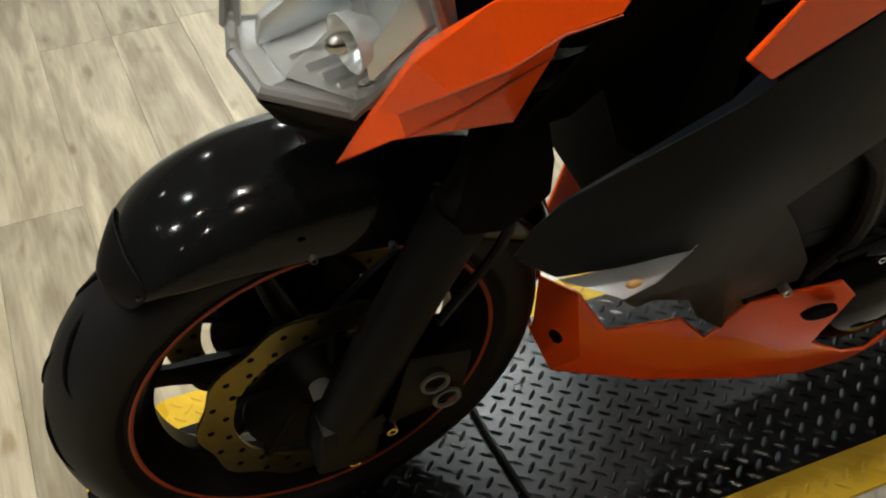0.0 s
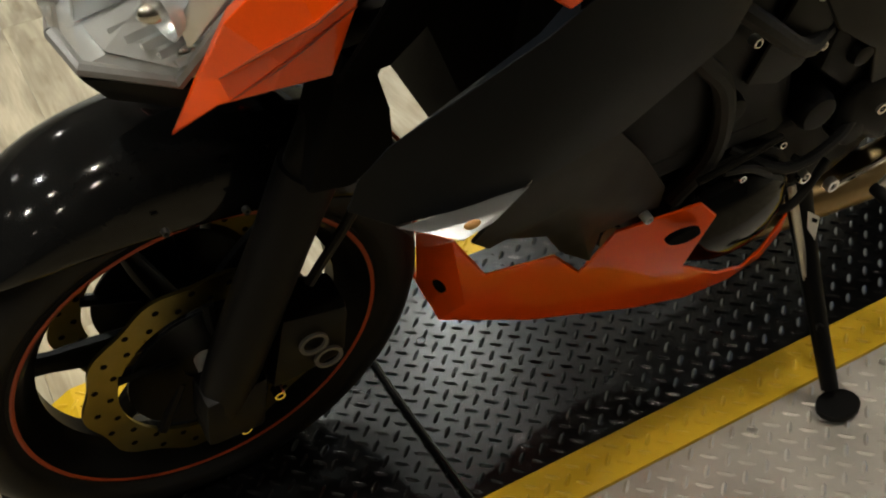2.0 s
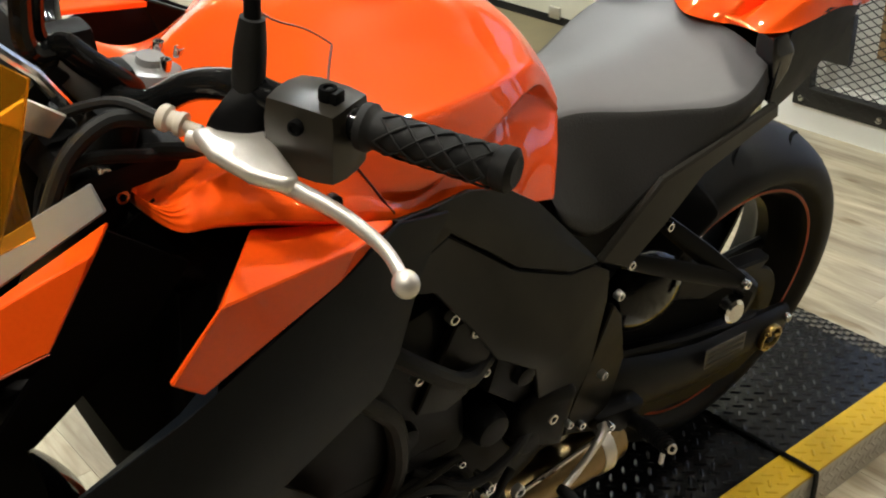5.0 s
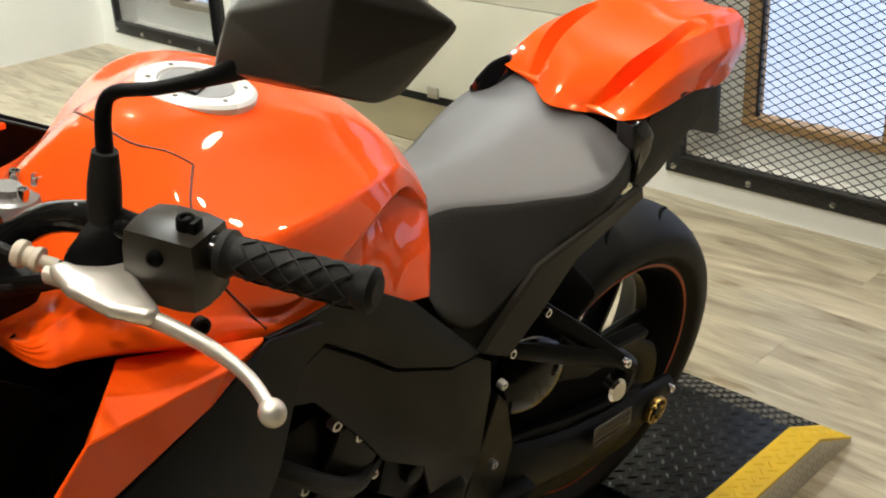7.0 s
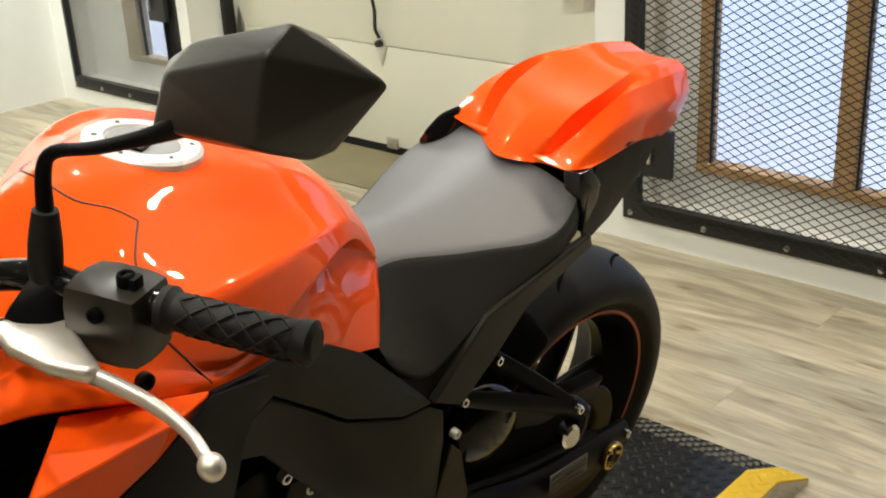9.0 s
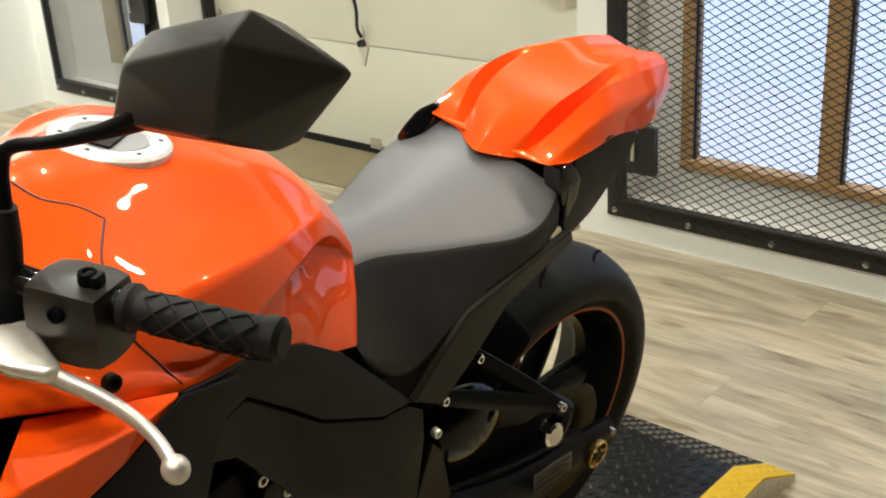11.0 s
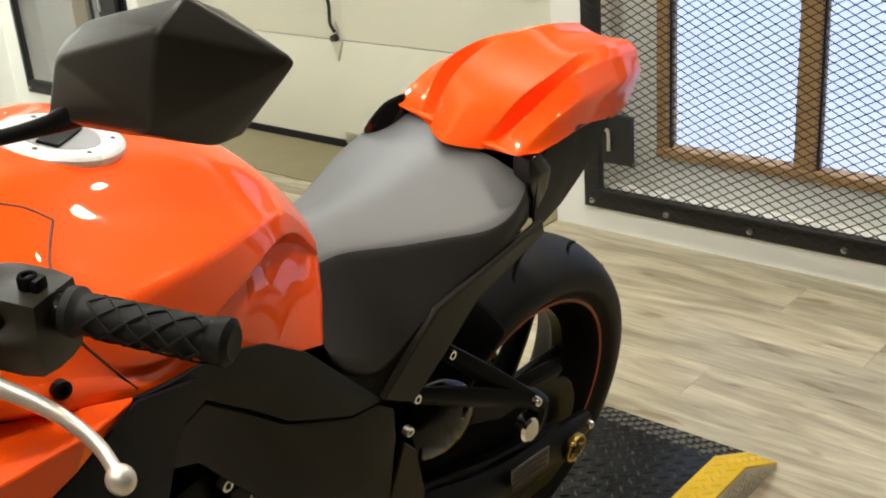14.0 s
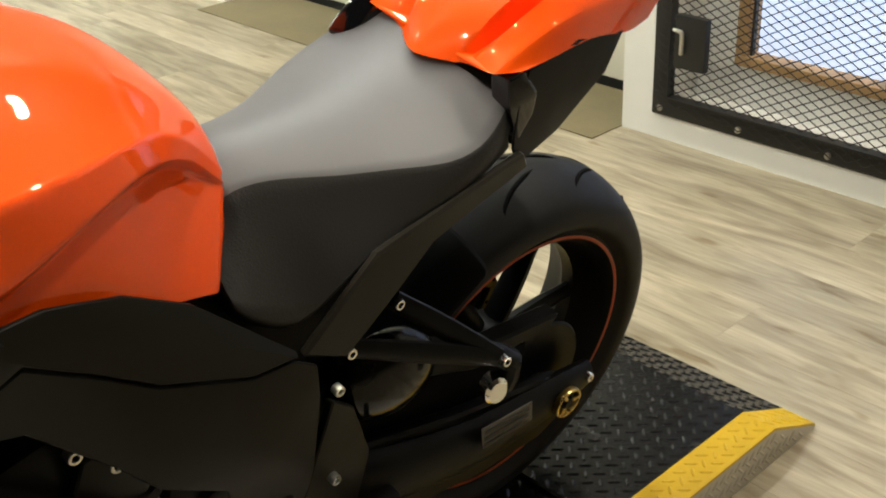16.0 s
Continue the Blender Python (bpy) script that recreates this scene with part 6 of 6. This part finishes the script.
for sx in (1, -1):
    seam([(sx * 0.0, -0.848, 1.043), (sx * 0.023, -0.846, 1.042), (sx * 0.063, -0.838, 1.038), (sx * 0.085, -0.816, 1.031), (sx * 0.101, -0.802, 1.024)])
    seam([(sx * 0.101, -0.802, 1.024), (sx * 0.121, -0.818, 1.017), (sx * 0.141, -0.831, 1.010), (sx * 0.170, -0.840, 0.995), (sx * 0.196, -0.843, 0.973), (sx * 0.207, -0.802, 0.912)])
bolt(on_tank((0.19, -0.876, 0.975), -0.002), (1, 0, 0.4), 0.010, 0.003, M_SATIN)
bolt((0.220, -0.876, 0.957), (1, 0, 0.2), 0.009, 0.004, M_SATIN)
# -- seat and tail --
SEAT = [
    (-0.505, 0.00, ((0, 0, 0.800), (0.03, 0, 0.800), (0.055, 0, 0.795), (0.10, 0, 0.785), (0.138, 0, 0.755), (0.13, 0, 0.73), (0.09, 0, 0.74))),
    (-0.470, -0.08, ((0, 0, 0.842), (0.034, 0, 0.840), (0.060, 0, 0.828), (0.100, 0, 0.785), (0.144, 0, 0.725), (0.135, 0, 0.70), (0.09, 0, 0.72))),
    (-0.420, -0.08, ((0, 0, 0.850), (0.034, 0, 0.842), (0.060, 0, 0.828), (0.096, 0, 0.775), (0.144, 0, 0.700), (0.135, 0, 0.68), (0.09, 0, 0.70))),
    (-0.350, -0.05, ((0, 0, 0.845), (0.046, 0, 0.834), (0.084, 0, 0.816), (0.110, 0, 0.782), (0.139, 0, 0.752), (0.13, 0, 0.735), (0.09, 0, 0.74))),
    (-0.290, 0.05, ((0, 0, 0.849), (0.055, 0, 0.838), (0.110, 0, 0.819), (0.128, 0, 0.794), (0.141, 0, 0.768), (0.13, 0, 0.755), (0.09, 0, 0.76))),
    (-0.230, 0.14, ((0, 0, 0.856), (0.066, 0, 0.838), (0.132, 0, 0.813), (0.142, 0, 0.797), (0.141, 0, 0.780), (0.13, 0, 0.768), (0.09, 0, 0.77))),
    (-0.180, 0.18, ((0, 0, 0.864), (0.066, 0, 0.847), (0.132, 0, 0.824), (0.139, 0, 0.808), (0.134, 0, 0.79), (0.12, 0, 0.775), (0.09, 0, 0.775))),
    (-0.135, 0.19, ((0, -0.03, 0.870), (0.06, -0.015, 0.870), (0.114, -0.005, 0.852), (0.122, 0, 0.82), (0.121, 0, 0.797), (0.11, 0, 0.78), (0.08, 0, 0.78))),
]
seat = subsurf(part("seat", loft_bm([section(y, p, r) for y, r, p in SEAT]), [M_SEAT, M_SEATSIDE], bike, "rider seat of grey vinyl with black vinyl sides", True, 70), 2, {2: 0.9, 4: 0.5}, 13, 0.5)
for f in seat.data.polygons:
    ks = [v % 13 for v in f.vertices]
    f.material_index = 0 if all(min(k, 13 - k) <= 2 for k in ks) else 1
TAIL = [
    ((0, -0.190, 0.872), (0.044, -0.160, 0.873), (0.051, -0.158, 0.876), (0.064, -0.158, 0.879), (0.106, -0.164, 0.888), (0.120, -0.136, 0.890), (0.112, -0.134, 0.882)),
    ((0, -0.150, 0.908), (0.050, -0.138, 0.903), (0.056, -0.131, 0.888), (0.074, -0.136, 0.904), (0.110, -0.122, 0.912), (0.121, -0.100, 0.893), (0.112, -0.100, 0.883)),
    ((0, -0.100, 0.936), (0.055, -0.107, 0.937), (0.061, -0.094, 0.903), (0.086, -0.098, 0.938), (0.112, -0.085, 0.926), (0.119, -0.065, 0.896), (0.108, -0.065, 0.884)),
    ((0, -0.020, 0.956), (0.062, -0.034, 0.957), (0.066, -0.040, 0.932), (0.082, -0.042, 0.955), (0.109, -0.030, 0.934), (0.114, -0.018, 0.898), (0.103, -0.018, 0.886)),
    ((0, 0.035, 0.962), (0.052, 0.025, 0.968), (0.068, 0.022, 0.963), (0.080, 0.018, 0.956), (0.103, 0.022, 0.930), (0.108, 0.032, 0.886), (0.098, 0.032, 0.875)),
    ((0, 0.100, 0.958), (0.048, 0.105, 0.964), (0.060, 0.105, 0.960), (0.072, 0.105, 0.953), (0.094, 0.110, 0.925), (0.100, 0.070, 0.874), (0.088, 0.075, 0.866)),
    ((0, 0.156, 0.946), (0.042, 0.162, 0.953), (0.052, 0.165, 0.949), (0.060, 0.168, 0.942), (0.074, 0.170, 0.910), (0.088, 0.118, 0.876), (0.070, 0.115, 0.868)),
]
subsurf(part("tail_cover", loft_bm([section(0, p, -0.02) for p in TAIL]), M_ORANGE, bike, "glossy orange tail cover with two scoops", True, 40), 3, {0: 0.2, 1: 1.0, 2: 1.0, 3: 1.0, 4: 0.4, 5: 1.0}, 13, 1.0)
TB = [(0.120, -0.122, 0.888), (0.117, -0.045, 0.902), (0.105, 0.050, 0.884), (0.098, 0.042, 0.829), (0.106, -0.040, 0.778), (0.122, -0.118, 0.768), (0.130, -0.140, 0.800), (0.126, -0.138, 0.850), (0.118, -0.07, 0.83)]
pair("tail_side_panel", panel_bm(TB, [(0, 1, 8), (1, 2, 3, 8), (8, 3, 4), (8, 4, 5), (0, 8, 5, 6, 7)], 0.004, 0.001), M_SATIN, bike, "black tail side panel", 25)
part("undertail", hull_bm([(sx * a, b, c) for sx in (1, -1) for a, b, c in ((0.10, -0.13, 0.88), (0.11, -0.10, 0.77), (0.085, 0.06, 0.86), (0.09, -0.02, 0.765), (0.07, 0.10, 0.875))], 0.006), M_SATIN, bike)
part("tail_shoulder", hull_bm([(x + dx, y, z) for x, y, z in ((0.117, -0.150, 0.884), (0.119, -0.128, 0.888), (0.126, -0.110, 0.862), (0.127, -0.112, 0.835), (0.127, -0.130, 0.805), (0.125, -0.150, 0.850)) for dx in (0.0, -0.03)], 0.008, 4), M_PIANO, bike, "gloss black tail shoulder")
part("tail_shoulder", hull_bm([(-0.127, -0.205, 0.846), (-0.125, -0.199, 0.860), (-0.115, -0.179, 0.888), (-0.100, -0.154, 0.901), (-0.09, -0.147, 0.874), (-0.118, -0.115, 0.886), (-0.124, -0.13, 0.82), (-0.10, -0.19, 0.83)], 0.006, 3), M_PIANO, bike, "gloss black tail shoulder")

# -- handlebar, controls, mirror --
BAR = [(0.0, -0.985, 1.000), (0.06, -0.984, 1.001), (0.10, -0.972, 1.012), (0.14, -0.956, 1.045), (0.19, -0.942, 1.066), (0.225, -0.926, 1.066), (0.285, -0.897, 1.070), (0.380, -0.853, 1.077)]
part("handlebar", tube_bm([(-x, y, z) for x, y, z in reversed(BAR[1:])] + BAR, 0.0125, 14, 5), M_GLOSS, bike, "black tubular handlebar")
pair("bar_clamp", hull_bm([(x, y, z) for x in (0.025, 0.055) for y, z in ((-1.015, 0.985), (-0.955, 0.985), (-1.01, 1.018), (-0.96, 1.018))], 0.006), M_SATIN, bike, "black bar clamp")
GD = Vector((0.103, 0.043, 0.008)).normalized()
def grip(sx):
    a, b = Vector((0.283, -0.898, 1.070)), Vector((0.386, -0.8505, 1.0775))
    prof = [(0.0, -0.001), (0.0172, -0.001), (0.0176, 0.005), (0.0145, 0.009)]
    n = 26
    for k in range(n):
        s_ = 0.012 + (0.100 - 0.012) * k / (n - 1)
        prof.append((0.0140 + 0.0005 * math.sin(k * 1.9), s_))
    prof += [(0.0158, 0.103), (0.0160, 0.112), (0.011, 0.1155), (0.0, 0.115)]
    bm = lathe_bm(prof, 24, axis_m(a, (b - a).normalized()))
    ribs = []
    for sgn in (1, -1):
        for st in range(5):
            u, w = frame_of(GD)
            pts = []
            for k in range(17):
                f = k / 16
                t = sgn * (f * math.pi * 1.6) + st * 2 * math.pi / 5
                pts.append(a + GD * (0.016 + 0.084 * f) + (u * math.cos(t) + w * math.sin(t)) * 0.0142)
            ribs.append(tube_bm(pts, 0.0010, 6, 1))
    if sx < 0:
        for b in [bm] + ribs:
            for v in b.verts:
                v.co.x = -v.co.x
    g = part("grip", bm, M_RUBBER, bike, "ribbed black rubber grip")
    for b in ribs:
        part("rib", b, M_RUBBER, g)
grip(1)
grip(-1)
BM_ = Matrix.Translation((0.250, -0.914, 1.056)) @ Vector((1, 0, 0)).rotation_difference(GD).to_matrix().to_4x4()
sw = box_bm(-0.033, 0.031, -0.026, 0.026, -0.033, 0.029, 0.019)
bmesh.ops.transform(sw, matrix=BM_, verts=sw.verts[:])
switch = part("switch_housing", sw, M_SWITCH, bike, "black left-hand switch housing")
for a, r, h in (((0.0, -0.027, 0.012), 0.006, 0.003), ((0.012, -0.005, 0.031), 0.007, 0.006), ((-0.005, 0.026, 0.005), 0.009, 0.006), ((0.014, 0.026, -0.01), 0.007, 0.006)):
    d = (0, -1, 0) if a[1] < -0.02 else ((0, 0, 1) if a[2] > 0.02 else (0, 1, 0))
    part("switch_button", bolt_bm(BM_ @ Vector(a), BM_.to_3x3() @ Vector(d), r, h), M_SHADEBLACK, switch)
rk = box_bm(0.010, 0.022, -0.010, 0.002, 0.024, 0.036, 0.003)
bmesh.ops.transform(rk, matrix=BM_, verts=rk.verts[:])
part("rocker", rk, M_SATIN, switch)
ph = hull_bm([(0.19, -0.975, 1.035), (0.225, -0.965, 1.03), (0.19, -0.935, 1.045), (0.225, -0.925, 1.05), (0.195, -0.94, 1.085), (0.218, -0.93, 1.082), (0.20, -0.975, 1.055)], 0.006)
part("lever_perch", ph, M_SATIN, bike, "black clutch lever perch")
LV = [(0.190, -0.984, 1.034), (0.206, -0.978, 1.036), (0.225, -0.972, 1.036), (0.250, -0.962, 1.033), (0.290, -0.951, 1.036), (0.330, -0.942, 1.037), (0.370, -0.941, 1.038), (0.396, -0.944, 1.032)]
lever = part("clutch_lever", tube_bm(LV, [0.007, 0.0075, 0.0078, 0.0076, 0.0070, 0.0064, 0.0058, 0.0060], 14, 4, 0.75), M_CASTALU, bike, "polished alloy clutch lever with ball end")
part("lever_base", hull_bm([(x, y, z) for z in (1.034, 1.047) for x, y in ((0.194, -0.985), (0.198, -0.966), (0.212, -0.938), (0.226, -0.940), (0.240, -0.952), (0.262, -0.955), (0.284, -0.950), (0.286, -0.962), (0.262, -0.978), (0.225, -0.988))], 0.006, 3), M_CASTALU, lever, "", True, 70)
part("ball_end", dome_bm((0.399, -0.9445, 1.031), (0.0098, 0.009, 0.0098)), M_CASTALU, lever)
part("adjuster_knob", lathe_bm([(0, 0.008), (0.009, 0.008), (0.0105, 0.006), (0.0105, 0.001), (0.008, -0.001), (0.008, -0.006), (0.0095, -0.008), (0.0095, -0.012), (0.005, -0.013), (0.005, -0.026)], 18, axis_m((0.160, -0.984, 1.034), (-0.8, -0.5, 0.1))), M_KNOB, bike, "pale adjuster knob")
part("clutch_cable", tube_bm([(0.16, -0.985, 1.033), (0.11, -1.01, 1.03), (0.07, -1.06, 0.99), (0.06, -1.07, 0.90), (0.10, -1.00, 0.78)], 0.0045, 8, 6), M_RUBBER, bike)
part("switch_cable", tube_bm([(0.235, -0.93, 1.028), (0.19, -0.955, 1.015), (0.12, -0.985, 0.985), (0.06, -1.04, 0.95), (0.05, -1.06, 0.86)], 0.0055, 8, 6), M_RUBBER, bike)
part("mirror_boot", tube_bm([(0.200, -0.941, 1.062), (0.200, -0.941, 1.078), (0.200, -0.940, 1.10), (0.200, -0.938, 1.124)], [0.0115, 0.0122, 0.0120, 0.0092], 16, 2), M_RUBBER, bike, "rubber mirror stem boot")
mirror = part("mirror", hull_bm([(0.249, -0.868, 1.238), (0.277, -0.868, 1.260), (0.362, -0.862, 1.298), (0.404, -0.818, 1.264), (0.373, -0.850, 1.209), (0.377, -0.835, 1.213), (0.234, -0.868, 1.178), (0.234, -0.870, 1.194), (0.315, -0.876, 1.203), (0.362, -0.872, 1.215), (0.366, -0.884, 1.284), (0.362, -0.889, 1.224), (0.265, -0.884, 1.236), (0.248, -0.882, 1.190), (0.250, -0.836, 1.196), (0.262, -0.836, 1.236), (0.352, -0.828, 1.280), (0.394, -0.814, 1.258), (0.366, -0.824, 1.214)], 0.007, 3), M_MIRROR, bike, "angular matt black rear-view mirror")
part("mirror_glass", panel_bm([(0.258, -0.8335, 1.203), (0.267, -0.8340, 1.233), (0.350, -0.8260, 1.273), (0.384, -0.8155, 1.253), (0.358, -0.8235, 1.218)], [(0, 1, 2, 3, 4)], 0.002, 0), M_CHROME, mirror, "mirror glass")
part("mirror_stem", tube_bm([(0.200, -0.938, 1.118), (0.194, -0.934, 1.150), (0.200, -0.928, 1.166), (0.224, -0.910, 1.174), (0.256, -0.884, 1.190), (0.275, -0.872, 1.205)], [0.0064, 0.0058, 0.0052, 0.0050, 0.0066, 0.012], 12, 4), M_SATIN, mirror, "black mirror stem")
